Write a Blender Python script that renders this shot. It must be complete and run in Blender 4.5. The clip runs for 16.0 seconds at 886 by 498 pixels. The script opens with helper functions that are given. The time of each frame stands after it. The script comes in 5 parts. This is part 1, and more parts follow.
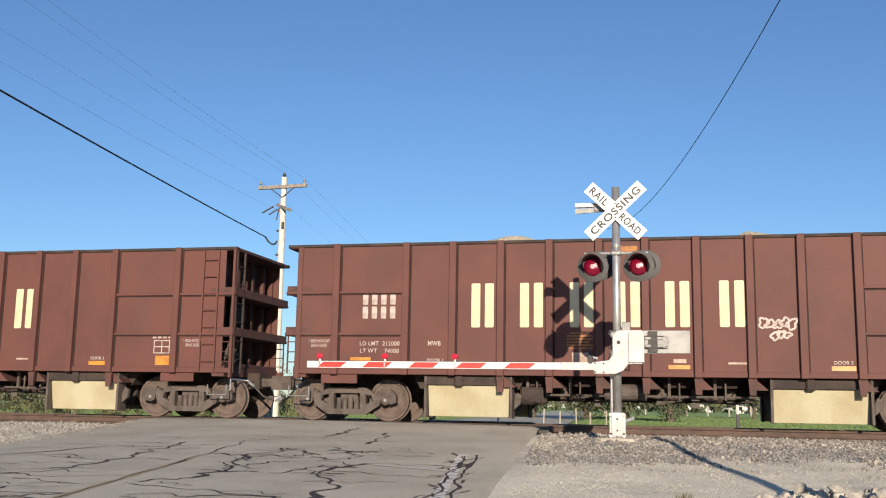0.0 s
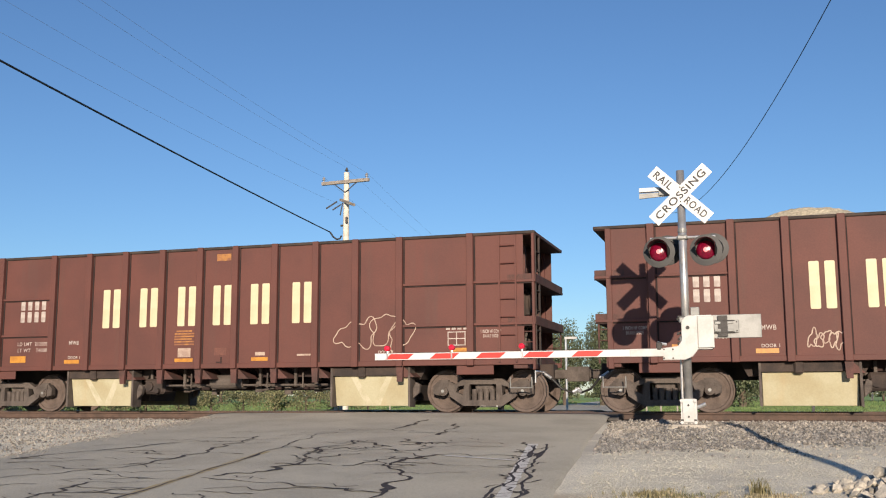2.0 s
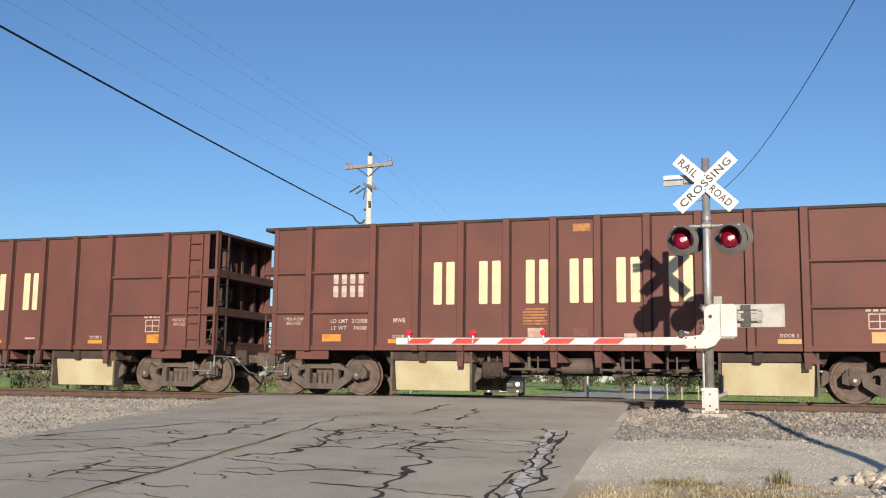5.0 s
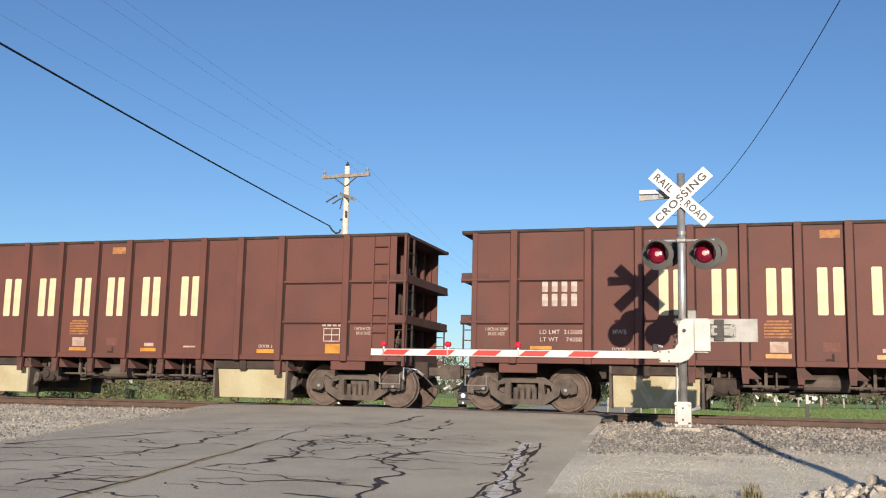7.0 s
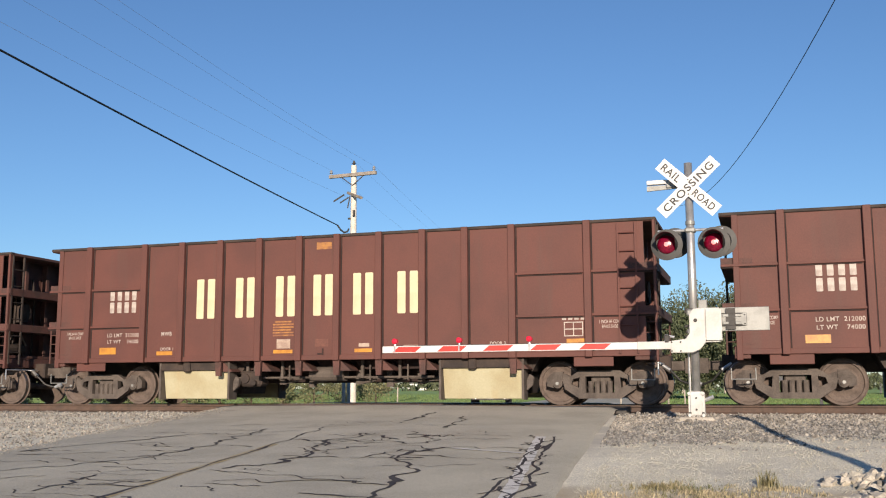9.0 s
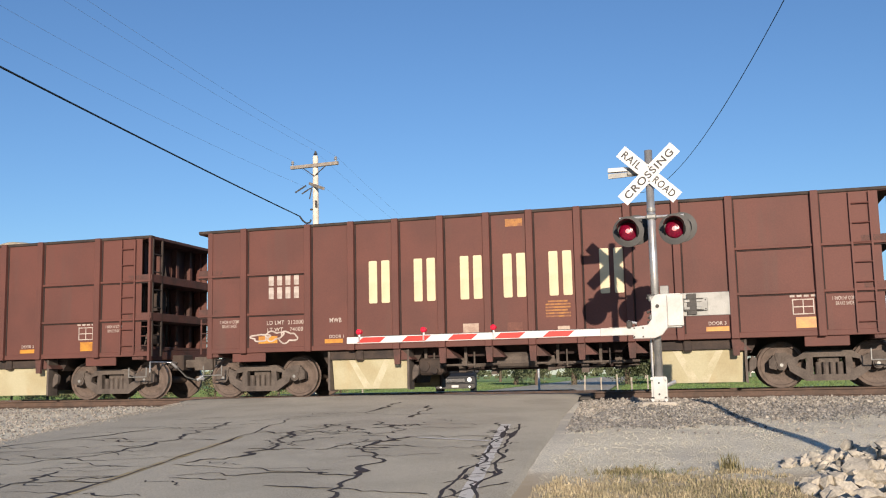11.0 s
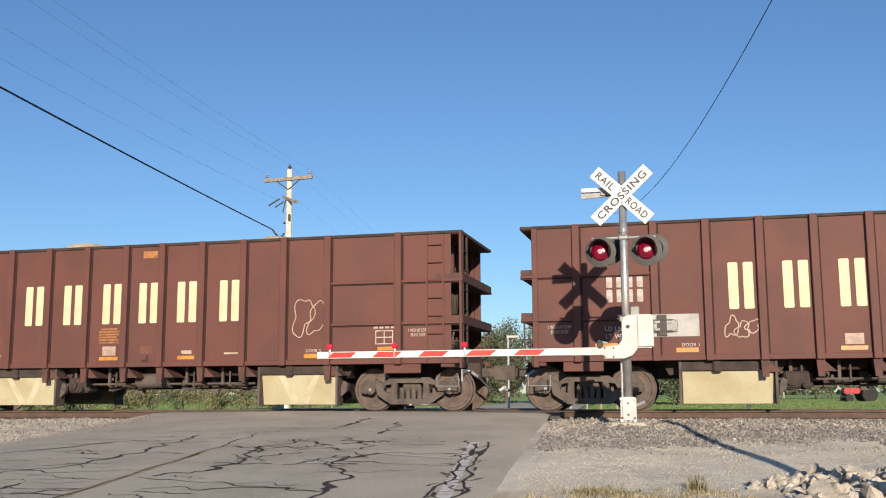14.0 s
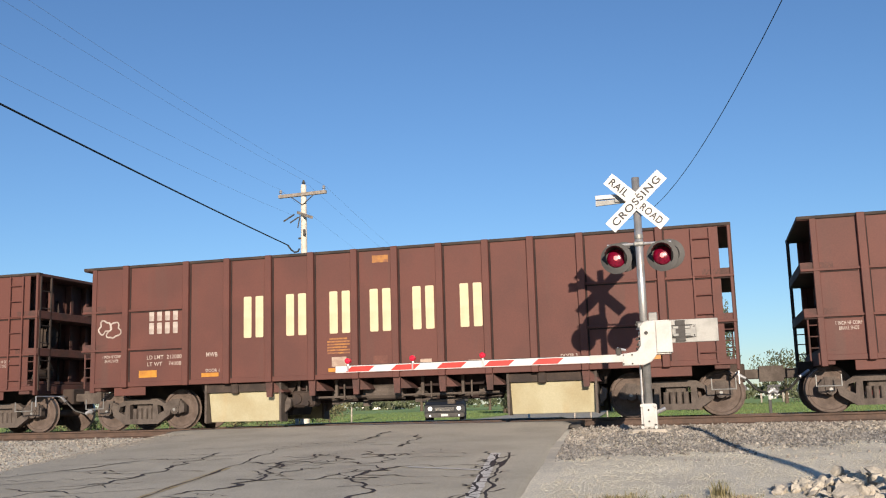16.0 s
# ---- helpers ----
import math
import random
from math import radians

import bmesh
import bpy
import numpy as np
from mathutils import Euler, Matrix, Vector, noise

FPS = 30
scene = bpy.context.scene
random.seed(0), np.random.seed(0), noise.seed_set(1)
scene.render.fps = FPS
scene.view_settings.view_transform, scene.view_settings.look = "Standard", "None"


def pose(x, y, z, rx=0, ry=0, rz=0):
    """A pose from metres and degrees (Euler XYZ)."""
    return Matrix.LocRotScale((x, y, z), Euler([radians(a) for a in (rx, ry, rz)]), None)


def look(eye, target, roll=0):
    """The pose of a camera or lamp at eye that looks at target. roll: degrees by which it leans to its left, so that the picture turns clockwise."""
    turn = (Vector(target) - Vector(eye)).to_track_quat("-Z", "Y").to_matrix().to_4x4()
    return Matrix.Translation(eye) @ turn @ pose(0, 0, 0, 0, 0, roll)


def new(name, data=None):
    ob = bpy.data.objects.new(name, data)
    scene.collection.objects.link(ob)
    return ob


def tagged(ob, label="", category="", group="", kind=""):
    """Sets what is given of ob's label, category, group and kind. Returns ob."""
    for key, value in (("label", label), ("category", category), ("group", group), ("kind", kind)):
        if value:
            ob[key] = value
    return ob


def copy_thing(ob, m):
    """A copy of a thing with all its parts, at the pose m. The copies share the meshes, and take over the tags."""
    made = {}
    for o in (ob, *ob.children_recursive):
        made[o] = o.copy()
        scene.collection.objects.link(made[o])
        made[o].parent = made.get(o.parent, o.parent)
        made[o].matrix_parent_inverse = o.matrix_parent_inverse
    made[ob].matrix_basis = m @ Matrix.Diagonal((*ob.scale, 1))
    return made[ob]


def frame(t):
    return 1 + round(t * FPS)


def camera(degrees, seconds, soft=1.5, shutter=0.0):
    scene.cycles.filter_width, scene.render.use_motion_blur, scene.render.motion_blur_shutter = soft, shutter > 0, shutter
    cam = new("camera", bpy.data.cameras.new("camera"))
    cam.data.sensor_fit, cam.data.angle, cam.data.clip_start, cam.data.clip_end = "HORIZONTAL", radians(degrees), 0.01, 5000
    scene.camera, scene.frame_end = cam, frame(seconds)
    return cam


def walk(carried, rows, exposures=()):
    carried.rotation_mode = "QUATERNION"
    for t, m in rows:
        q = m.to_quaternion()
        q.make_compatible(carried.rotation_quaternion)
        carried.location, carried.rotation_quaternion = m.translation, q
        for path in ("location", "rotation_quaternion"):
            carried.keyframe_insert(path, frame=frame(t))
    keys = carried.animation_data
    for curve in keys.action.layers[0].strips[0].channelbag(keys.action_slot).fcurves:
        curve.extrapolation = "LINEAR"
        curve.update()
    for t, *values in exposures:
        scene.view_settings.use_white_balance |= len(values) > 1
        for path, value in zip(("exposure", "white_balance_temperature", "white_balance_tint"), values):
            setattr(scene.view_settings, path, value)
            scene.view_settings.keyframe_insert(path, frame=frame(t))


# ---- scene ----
cam = camera(48.26, 16.0, soft=1.1, shutter=0.0)

# seconds, yaw, pitch, roll of the hand-held camera, which stands on one spot
EYE = (0.0, 0.0, 0.37)
TURNS = [(0.0, 13.56, 8.98, -0.98), (0.5, 14.02, 10.40, -1.64), (1.0, 15.30, 10.41, -0.88), (1.5, 16.70, 8.90, 0.20),
         (2.0, 17.47, 8.41, 0.20), (2.5, 18.00, 8.04, 0.62), (3.0, 18.41, 7.64, -0.74), (3.5, 18.73, 7.48, 0.06),
         (4.0, 18.86, 7.44, -0.15), (4.8, 18.75, 7.5, -0.6), (5.6, 18.3, 7.7, -1.1), (6.5, 17.69, 7.92, -1.28), (7.0, 17.18, 8.22, -1.30),
         (7.5, 16.59, 8.63, -1.26), (8.0, 17.08, 8.63, -1.04), (8.2, 17.64, 8.46, 0.10), (9.0, 17.9, 8.0, 0.2), (9.8, 17.7, 7.6, 0.2),
         (10.5, 17.15, 7.43, 0.48), (11.0, 15.89, 7.37, 1.24), (11.5, 14.99, 7.30, 1.58), (12.0, 14.57, 6.98, 1.40),
         (12.5, 14.68, 7.06, 1.07), (13.0, 14.66, 7.52, 1.58), (13.5, 14.71, 7.61, 1.00), (14.0, 14.17, 8.31, 0.27),
         (14.5, 14.69, 8.88, 1.20), (15.0, 14.76, 9.74, 2.02), (15.5, 15.26, 9.96, 2.40), (16.0, 15.28, 8.98, 1.68)]
# the camera settles its exposure in the first seconds
EXPOSURE = [(0.0, 0.38), (0.5, 0.31), (1.0, 0.26), (1.5, 0.24), (2.0, 0.28), (2.5, 0.30), (3.5, 0.33), (16.0, 0.33)]
walk(cam, [(t, pose(*EYE, 90 + p, r, y)) for t, y, p, r in TURNS], EXPOSURE)

# ---- light: a low, warm sun behind the camera and a clear sky ----
SUN_WAY = Vector((-1.09, 4.0, -1.03))
world = bpy.data.worlds.new("sky")
scene.world = world
world.use_nodes = True
wn = world.node_tree
sky = wn.nodes.new("ShaderNodeTexSky")
sky.sky_type, sky.sun_disc = "NISHITA", False
sky.sun_elevation, sky.sun_rotation = radians(14.0), radians(164.8)
sky.air_density, sky.dust_density, sky.ozone_density = 1.0, 0.1, 5.4
wn.nodes["Background"].inputs[1].default_value = 0.108
wn.links.new(sky.outputs[0], wn.nodes["Background"].inputs[0])
sun = new("sun", bpy.data.lights.new("sun", "SUN"))
sun.data.energy, sun.data.angle, sun.data.color = 5.0, radians(0.5), (1.0, 0.88, 0.72)
sun.matrix_world = look((0, 0, 30), Vector((0, 0, 30)) + SUN_WAY)
scene.view_settings.use_white_balance = True
scene.view_settings.white_balance_temperature, scene.view_settings.white_balance_tint = 6760, 14


# ---- materials ----
def material(name, base, rough=0.6, metal=0.0, second=None, scale=4.0, grain=60.0, bump=0.15, spread=0.25,
             streak=None, streak_scale=(6, 6, 0.5), vary=0.0, glow=0.0, low=0.42, high=0.62):
    """Two scales of variation: broad blotches into the second colour and a fine grain, with relief."""
    m = bpy.data.materials.new(name)
    m.use_nodes = True
    nt = m.node_tree
    n, link = nt.nodes, nt.links.new
    b = n["Principled BSDF"]
    b.inputs["Roughness"].default_value, b.inputs["Metallic"].default_value = rough, metal
    tc = n.new("ShaderNodeTexCoord")
    big = n.new("ShaderNodeTexNoise")
    big.inputs["Scale"].default_value, big.inputs["Detail"].default_value = scale, 6
    link(tc.outputs["Object"], big.inputs["Vector"])
    ramp = n.new("ShaderNodeMapRange")
    ramp.inputs[1].default_value, ramp.inputs[2].default_value = low, high
    link(big.outputs[0], ramp.inputs[0])
    mix = n.new("ShaderNodeMix")
    mix.data_type = "RGBA"
    mix.inputs[6].default_value = (*base, 1)
    mix.inputs[7].default_value = (*(second or [c * 0.7 for c in base]), 1)
    link(ramp.outputs[0], mix.inputs[0])
    col = mix.outputs[2]
    if streak:
        mp = n.new("ShaderNodeMapping")
        mp.inputs["Scale"].default_value = streak_scale
        link(tc.outputs["Object"], mp.inputs[0])
        sn = n.new("ShaderNodeTexNoise")
        sn.inputs["Scale"].default_value, sn.inputs["Detail"].default_value = 1.0, 5
        link(mp.outputs[0], sn.inputs["Vector"])
        sr = n.new("ShaderNodeMapRange")
        sr.inputs[1].default_value, sr.inputs[2].default_value, sr.inputs[4].default_value = 0.55, 0.75, 0.7
        link(sn.outputs[0], sr.inputs[0])
        smix = n.new("ShaderNodeMix")
        smix.data_type = "RGBA"
        link(sr.outputs[0], smix.inputs[0])
        link(col, smix.inputs[6])
        smix.inputs[7].default_value = (*streak, 1)
        col = smix.outputs[2]
    fine = n.new("ShaderNodeTexNoise")
    fine.inputs["Scale"].default_value, fine.inputs["Detail"].default_value = grain, 4
    link(tc.outputs["Object"], fine.inputs["Vector"])
    fr = n.new("ShaderNodeMapRange")
    fr.inputs[1].default_value, fr.inputs[2].default_value = 0.3, 0.7
    fr.inputs[3].default_value, fr.inputs[4].default_value = 1 - spread, 1 + spread
    link(fine.outputs[0], fr.inputs[0])
    val = fr.outputs[0]
    if vary:
        geo = n.new("ShaderNodeNewGeometry")
        vr = n.new("ShaderNodeMapRange")
        vr.inputs[3].default_value, vr.inputs[4].default_value = 1 - vary, 1 + vary
        link(geo.outputs["Random Per Island"], vr.inputs[0])
        mm = n.new("ShaderNodeMath")
        mm.operation = "MULTIPLY"
        link(val, mm.inputs[0])
        link(vr.outputs[0], mm.inputs[1])
        val = mm.outputs[0]
    sc = n.new("ShaderNodeVectorMath")
    sc.operation = "SCALE"
    link(col, sc.inputs[0])
    link(val, sc.inputs["Scale"])
    link(sc.outputs[0], b.inputs["Base Color"])
    if bump:
        bp = n.new("ShaderNodeBump")
        bp.inputs["Strength"].default_value, bp.inputs["Distance"].default_value = bump, 0.02
        link(fine.outputs[0], bp.inputs["Height"])
        link(bp.outputs[0], b.inputs["Normal"])
    if glow:
        b.inputs["Emission Color"].default_value = (*base, 1)
        b.inputs["Emission Strength"].default_value = glow
    return m


M = {}
M["car"] = material("oxide_red_paint", (0.116, 0.0400, 0.0302), 0.72, second=(0.094, 0.0345, 0.0268), scale=0.9, grain=40, bump=0.05, spread=0.10,
                    streak=(0.092, 0.043, 0.034), streak_scale=(3.5, 3.5, 0.35))
M["car_end"] = material("dirty_oxide_red_paint", (0.098, 0.041, 0.033), 0.78, second=(0.062, 0.032, 0.026), scale=2.5, grain=40, spread=0.2)
# near-black: painted shade under stiffeners and floor, post strips, corner marks
M["dark_line"] = material("near_black_brown", (0.020, 0.011, 0.010), 0.9, second=(0.036, 0.018, 0.015), scale=3, bump=0)
M["under"] = material("grimy_dark_steel", (0.03, 0.022, 0.019), 0.85, second=(0.055, 0.038, 0.03), scale=3, spread=0.3)
M["truck"] = material("dusty_brown_cast_steel", (0.104, 0.084, 0.071), 0.85, second=(0.066, 0.052, 0.044), scale=4, grain=50, spread=0.25)
M["wheel"] = material("rusty_wheel_steel", (0.122, 0.090, 0.074), 0.8, second=(0.080, 0.058, 0.047), scale=5, spread=0.25)
M["tread"] = material("polished_wheel_tread", (0.35, 0.31, 0.28), 0.35, 0.9, scale=5, spread=0.15)
M["door"] = material("dusty_cream_hopper_door", (0.43, 0.395, 0.262), 0.85, second=(0.37, 0.32, 0.195), scale=1.3, grain=30, bump=0.04, spread=0.06,
                     streak=(0.41, 0.31, 0.17), streak_scale=(2.6, 2.6, 0.5))
M["dust"] = material("pale_stone_dust", (0.49, 0.45, 0.32), 0.9, second=(0.42, 0.38, 0.25), scale=4, spread=0.1, bump=0)
M["cream"] = material("cream_lettering_paint", (0.60, 0.52, 0.34), 0.6, second=(0.54, 0.46, 0.29), scale=3, spread=0.07, bump=0)
M["white_mark"] = material("white_stencil_paint", (0.46, 0.40, 0.355), 0.6, second=(0.33, 0.27, 0.235), scale=6, spread=0.15, bump=0)
M["orange"] = material("orange_reflective_sticker", (0.52, 0.24, 0.035), 0.4, second=(0.38, 0.16, 0.03), scale=5, spread=0.15, bump=0)
M["faded"] = material("faded_orange_paint", (0.36, 0.16, 0.045), 0.7, second=(0.22, 0.09, 0.045), scale=8, spread=0.25, bump=0)
M["pale"] = material("pale_sticker", (0.42, 0.32, 0.25), 0.6, second=(0.32, 0.22, 0.17), scale=8, spread=0.15, bump=0)
M["rust"] = material("worn_paint_patch", (0.155, 0.062, 0.044), 0.75, second=(0.12, 0.046, 0.035), scale=9, spread=0.2, bump=0)
M["rail"] = material("rusty_rail_steel", (0.10, 0.062, 0.045), 0.8, second=(0.07, 0.045, 0.034), scale=5, spread=0.25)
M["railtop"] = material("polished_rail_head", (0.45, 0.42, 0.40), 0.3, 0.9, scale=6, spread=0.1)
M["tie"] = material("weathered_creosote_timber", (0.10, 0.075, 0.055), 0.9, second=(0.06, 0.045, 0.035), scale=6, spread=0.3)
M["asphalt"] = material("sun_bleached_asphalt", (0.447, 0.416, 0.334), 0.92, second=(0.378, 0.350, 0.280), scale=0.9, grain=70, bump=0.5, spread=0.26)
M["tar"] = material("black_crack_sealant", (0.05, 0.044, 0.04), 0.7, scale=8, spread=0.2, bump=0.05)
M["road_white"] = material("worn_white_road_paint", (0.62, 0.60, 0.55), 0.8, second=(0.42, 0.39, 0.34), scale=7, grain=120, spread=0.15, low=0.56, high=0.64)
M["road_yellow"] = material("worn_yellow_road_paint", (0.37, 0.29, 0.15), 0.85, second=(0.38, 0.34, 0.25), scale=5, grain=120, spread=0.2)
M["rubber"] = material("dark_crossing_panel", (0.055, 0.052, 0.05), 0.85, second=(0.09, 0.08, 0.07), scale=4, spread=0.25)
M["gravel"] = material("crushed_limestone_gravel", (0.71, 0.66, 0.525), 0.95, second=(0.62, 0.575, 0.455), scale=1.1, grain=45, bump=0.6, spread=0.33)
M["ballast"] = material("grey_track_ballast", (0.40, 0.35, 0.29), 0.95, second=(0.29, 0.26, 0.225), scale=2.2, grain=30, bump=0.8, spread=0.5)
M["stone"] = material("broken_limestone", (0.39, 0.35, 0.285), 0.92, second=(0.31, 0.28, 0.23), scale=6, grain=40, bump=0.3, spread=0.25, vary=0.3)
M["grey_stone"] = material("dark_grey_crushed_rock", (0.215, 0.205, 0.19), 0.95, second=(0.155, 0.148, 0.137), scale=8, grain=40, bump=0.2, spread=0.2, vary=0.6)
M["chip"] = material("pale_limestone_chips", (0.45, 0.42, 0.335), 0.95, second=(0.35, 0.325, 0.262), scale=0.8, grain=40, bump=0.1, spread=0.1, vary=0.18)
M["pebble"] = material("mixed_ballast_stone", (0.285, 0.258, 0.22), 0.95, second=(0.215, 0.193, 0.166), scale=8, grain=40, bump=0.2, spread=0.2, vary=0.55)
M["load"] = material("pale_ballast_load", (0.50, 0.43, 0.30), 0.95, second=(0.40, 0.34, 0.24), scale=3, grain=18, bump=0.8, spread=0.3)
M["grass"] = material("mown_green_grass", (0.30, 0.33, 0.055), 1.0, second=(0.20, 0.20, 0.05), scale=0.25, grain=8, bump=0.3, spread=0.3)
M["blade_dry"] = material("dry_straw_grass", (0.40, 0.33, 0.21), 0.9, second=(0.29, 0.25, 0.15), scale=2, grain=30, bump=0, spread=0.25, vary=0.35)
M["blade_green"] = material("green_weed_blades", (0.135, 0.135, 0.055), 0.8, second=(0.19, 0.16, 0.075), scale=2, grain=30, bump=0, spread=0.25, vary=0.35)
M["blade_brown"] = material("withered_brown_weeds", (0.13, 0.10, 0.06), 0.9, second=(0.18, 0.14, 0.08), scale=2, grain=30, bump=0, spread=0.25, vary=0.35)
M["lawn"] = material("sunlit_meadow_blades", (0.085, 0.14, 0.042), 0.9, second=(0.11, 0.145, 0.05), scale=0.15, grain=10, bump=0, spread=0.25, vary=0.3)
M["leaf"] = material("dark_green_foliage", (0.075, 0.095, 0.045), 0.8, second=(0.105, 0.115, 0.06), scale=0.8, grain=10, bump=0, spread=0.3, vary=0.45)
M["bush"] = material("olive_scrub_foliage", (0.15, 0.155, 0.075), 0.9, second=(0.19, 0.175, 0.09), scale=1.0, grain=12, bump=0, spread=0.3, vary=0.45)
M["bark"] = material("grey_brown_bark", (0.12, 0.09, 0.065), 0.95, scale=8, grain=30, bump=0.6)
M["pole_wood"] = material("bleached_pole_timber", (0.68, 0.62, 0.54), 0.9, second=(0.58, 0.52, 0.44), scale=3, grain=35, bump=0.3, streak=(0.45, 0.39, 0.32), streak_scale=(20, 20, 0.6))
M["arm_wood"] = material("grey_crossarm_timber", (0.30, 0.26, 0.22), 0.9, scale=5, grain=35, bump=0.3)
M["insulator"] = material("grey_porcelain", (0.34, 0.34, 0.35), 0.3, scale=8, spread=0.1)
M["dark_gear"] = material("dark_line_hardware", (0.06, 0.055, 0.05), 0.7, scale=8, spread=0.2)
M["wire"] = material("black_cable", (0.012, 0.014, 0.02), 0.6, scale=8, spread=0.1, bump=0)
M["thin_wire"] = material("bluish_weathered_wire", (0.28, 0.35, 0.46), 0.5, scale=8, spread=0.1, bump=0)
M["mast"] = material("silver_mast_paint", (0.50, 0.495, 0.48), 0.36, 0.65, second=(0.40, 0.395, 0.38), scale=5, grain=60, bump=0.04, spread=0.1)
M["galv"] = material("galvanised_steel", (0.62, 0.62, 0.61), 0.38, 0.75, second=(0.50, 0.50, 0.50), scale=6, grain=30, bump=0.05, spread=0.12)
M["alu"] = material("brushed_aluminium_paint", (0.27, 0.27, 0.255), 0.5, 0.3, second=(0.20, 0.20, 0.19), scale=5, grain=60, bump=0.04, spread=0.08)
M["white"] = material("white_enamel_paint", (0.53, 0.52, 0.495), 0.55, second=(0.46, 0.445, 0.415), scale=4, grain=30, bump=0.03, spread=0.05)
M["sign_white"] = material("white_sign_sheeting", (0.58, 0.58, 0.57), 0.55, second=(0.63, 0.63, 0.615), scale=5, grain=60, bump=0, spread=0.04)
M["letter"] = material("black_sign_letters", (0.012, 0.012, 0.014), 0.5, scale=8, spread=0.1, bump=0)
M["red_band"] = material("red_reflective_band", (0.72, 0.045, 0.035), 0.4, second=(0.62, 0.04, 0.03), scale=6, spread=0.08, bump=0)
M["black"] = material("black_lamp_paint", (0.016, 0.016, 0.016), 0.55, second=(0.026, 0.025, 0.023), scale=8, spread=0.2, bump=0.05)
M["lens"] = material("red_signal_lens", (0.17, 0.003, 0.022), 0.18, second=(0.10, 0.002, 0.014), scale=30, grain=60, spread=0.2, bump=0.1, glow=0.04)
M["arm_lens"] = material("red_gate_lamp_lens", (0.55, 0.015, 0.04), 0.25, scale=30, spread=0.1, bump=0.05, glow=0.25)
M["lens_core"] = material("lit_signal_lens_core", (1.0, 0.22, 0.22), 0.2, scale=30, spread=0.05, bump=0, glow=0.9)
M["concrete"] = material("pale_concrete", (0.45, 0.40, 0.33), 0.9, scale=4, grain=60, bump=0.2)
M["suv"] = material("black_car_paint", (0.008, 0.009, 0.011), 0.65, second=(0.010, 0.011, 0.012), scale=3, spread=0.05, bump=0)
M["tyre"] = material("tyre_rubber", (0.022, 0.022, 0.022), 0.85, scale=8)
M["chrome"] = material("bright_chrome", (0.75, 0.75, 0.75), 0.15, 0.95, scale=6, spread=0.05, bump=0)
M["head_light"] = material("lit_headlamp", (0.95, 0.95, 0.90), 0.2, scale=6, spread=0.03, bump=0, glow=0.7)
M["glass"] = material("tinted_windscreen", (0.03, 0.035, 0.04), 0.06, scale=4, spread=0.05, bump=0)
M["house"] = material("white_clapboard", (0.70, 0.68, 0.64), 0.7, second=(0.62, 0.60, 0.56), scale=2, grain=20, spread=0.08)
M["roof"] = material("grey_shingle_roof", (0.17, 0.16, 0.155), 0.9, scale=2, grain=20, spread=0.25)
M["tractor"] = material("red_tractor_paint", (0.40, 0.03, 0.035), 0.45, scale=4, spread=0.1)
M["fence"] = material("weathered_fence_post", (0.42, 0.37, 0.30), 0.9, scale=5, spread=0.2)


# ---- mesh helpers ----
def box(bm, x0, x1, y0, y1, z0, z1):
    c = [bm.verts.new((x, y, z)) for z in (z0, z1) for y in (y0, y1) for x in (x0, x1)]
    for f in ((0, 2, 3, 1), (4, 5, 7, 6), (0, 1, 5, 4), (1, 3, 7, 5), (3, 2, 6, 7), (2, 0, 4, 6)):
        bm.faces.new([c[i] for i in f])
    return bm


def rod(bm, a, b, r0, r1=None, seg=10, caps=True):
    """A round bar from a to b."""
    a, b = Vector(a), Vector(b)
    r1 = r0 if r1 is None else r1
    q = (b - a).to_track_quat("Z", "Y")
    rings = []
    for p, r in ((a, r0), (b, r1)):
        rings.append([bm.verts.new(p + q @ Vector((r * math.cos(i * math.tau / seg), r * math.sin(i * math.tau / seg), 0))) for i in range(seg)])
    for i in range(seg):
        j = (i + 1) % seg
        bm.faces.new((rings[0][i], rings[0][j], rings[1][j], rings[1][i]))
    if caps:
        bm.faces.new(rings[0][::-1])
        bm.faces.new(rings[1])
    return bm


def lathe(bm, profile, centre, axis="Y", seg=28):
    """Turns (radius, along) pairs about an axis through centre."""
    rings = []
    for r, h in profile:
        ring = []
        for i in range(seg):
            c, s = r * math.cos(i * math.tau / seg), r * math.sin(i * math.tau / seg)
            v = {"Y": (c, h, s), "X": (h, c, s), "Z": (c, s, h)}[axis]
            ring.append(bm.verts.new(Vector(centre) + Vector(v)))
        rings.append(ring)
    for k in range(len(rings) - 1):
        for i in range(seg):
            j = (i + 1) % seg
            bm.faces.new((rings[k][i], rings[k][j], rings[k + 1][j], rings[k + 1][i]))
    bm.faces.new(rings[0][::-1])
    bm.faces.new(rings[-1])
    return bm


def plate(bm, outline, y0, y1):
    """An outline in x and z, given thickness from y0 to y1."""
    a = [bm.verts.new((x, y0, z)) for x, z in outline]
    b = [bm.verts.new((x, y1, z)) for x, z in outline]
    bm.faces.new(a)
    bm.faces.new(b[::-1])
    for i in range(len(a)):
        j = (i + 1) % len(a)
        bm.faces.new((a[j], a[i], b[i], b[j]))
    return bm


def bevel(bm, w, seg=1):
    bmesh.ops.recalc_face_normals(bm, faces=bm.faces)
    bmesh.ops.bevel(bm, geom=bm.edges[:], offset=w, segments=seg, affect="EDGES", clamp_overlap=True)
    return bm


def part(name, bm, mat, parent=None, label="", at=None, smooth=False):
    bmesh.ops.recalc_face_normals(bm, faces=bm.faces)
    me = bpy.data.meshes.new(name)
    bm.to_mesh(me)
    bm.free()
    if smooth:
        for p in me.polygons:
            p.use_smooth = True
    me.materials.append(mat)
    return piece(name, me, parent, label, at)


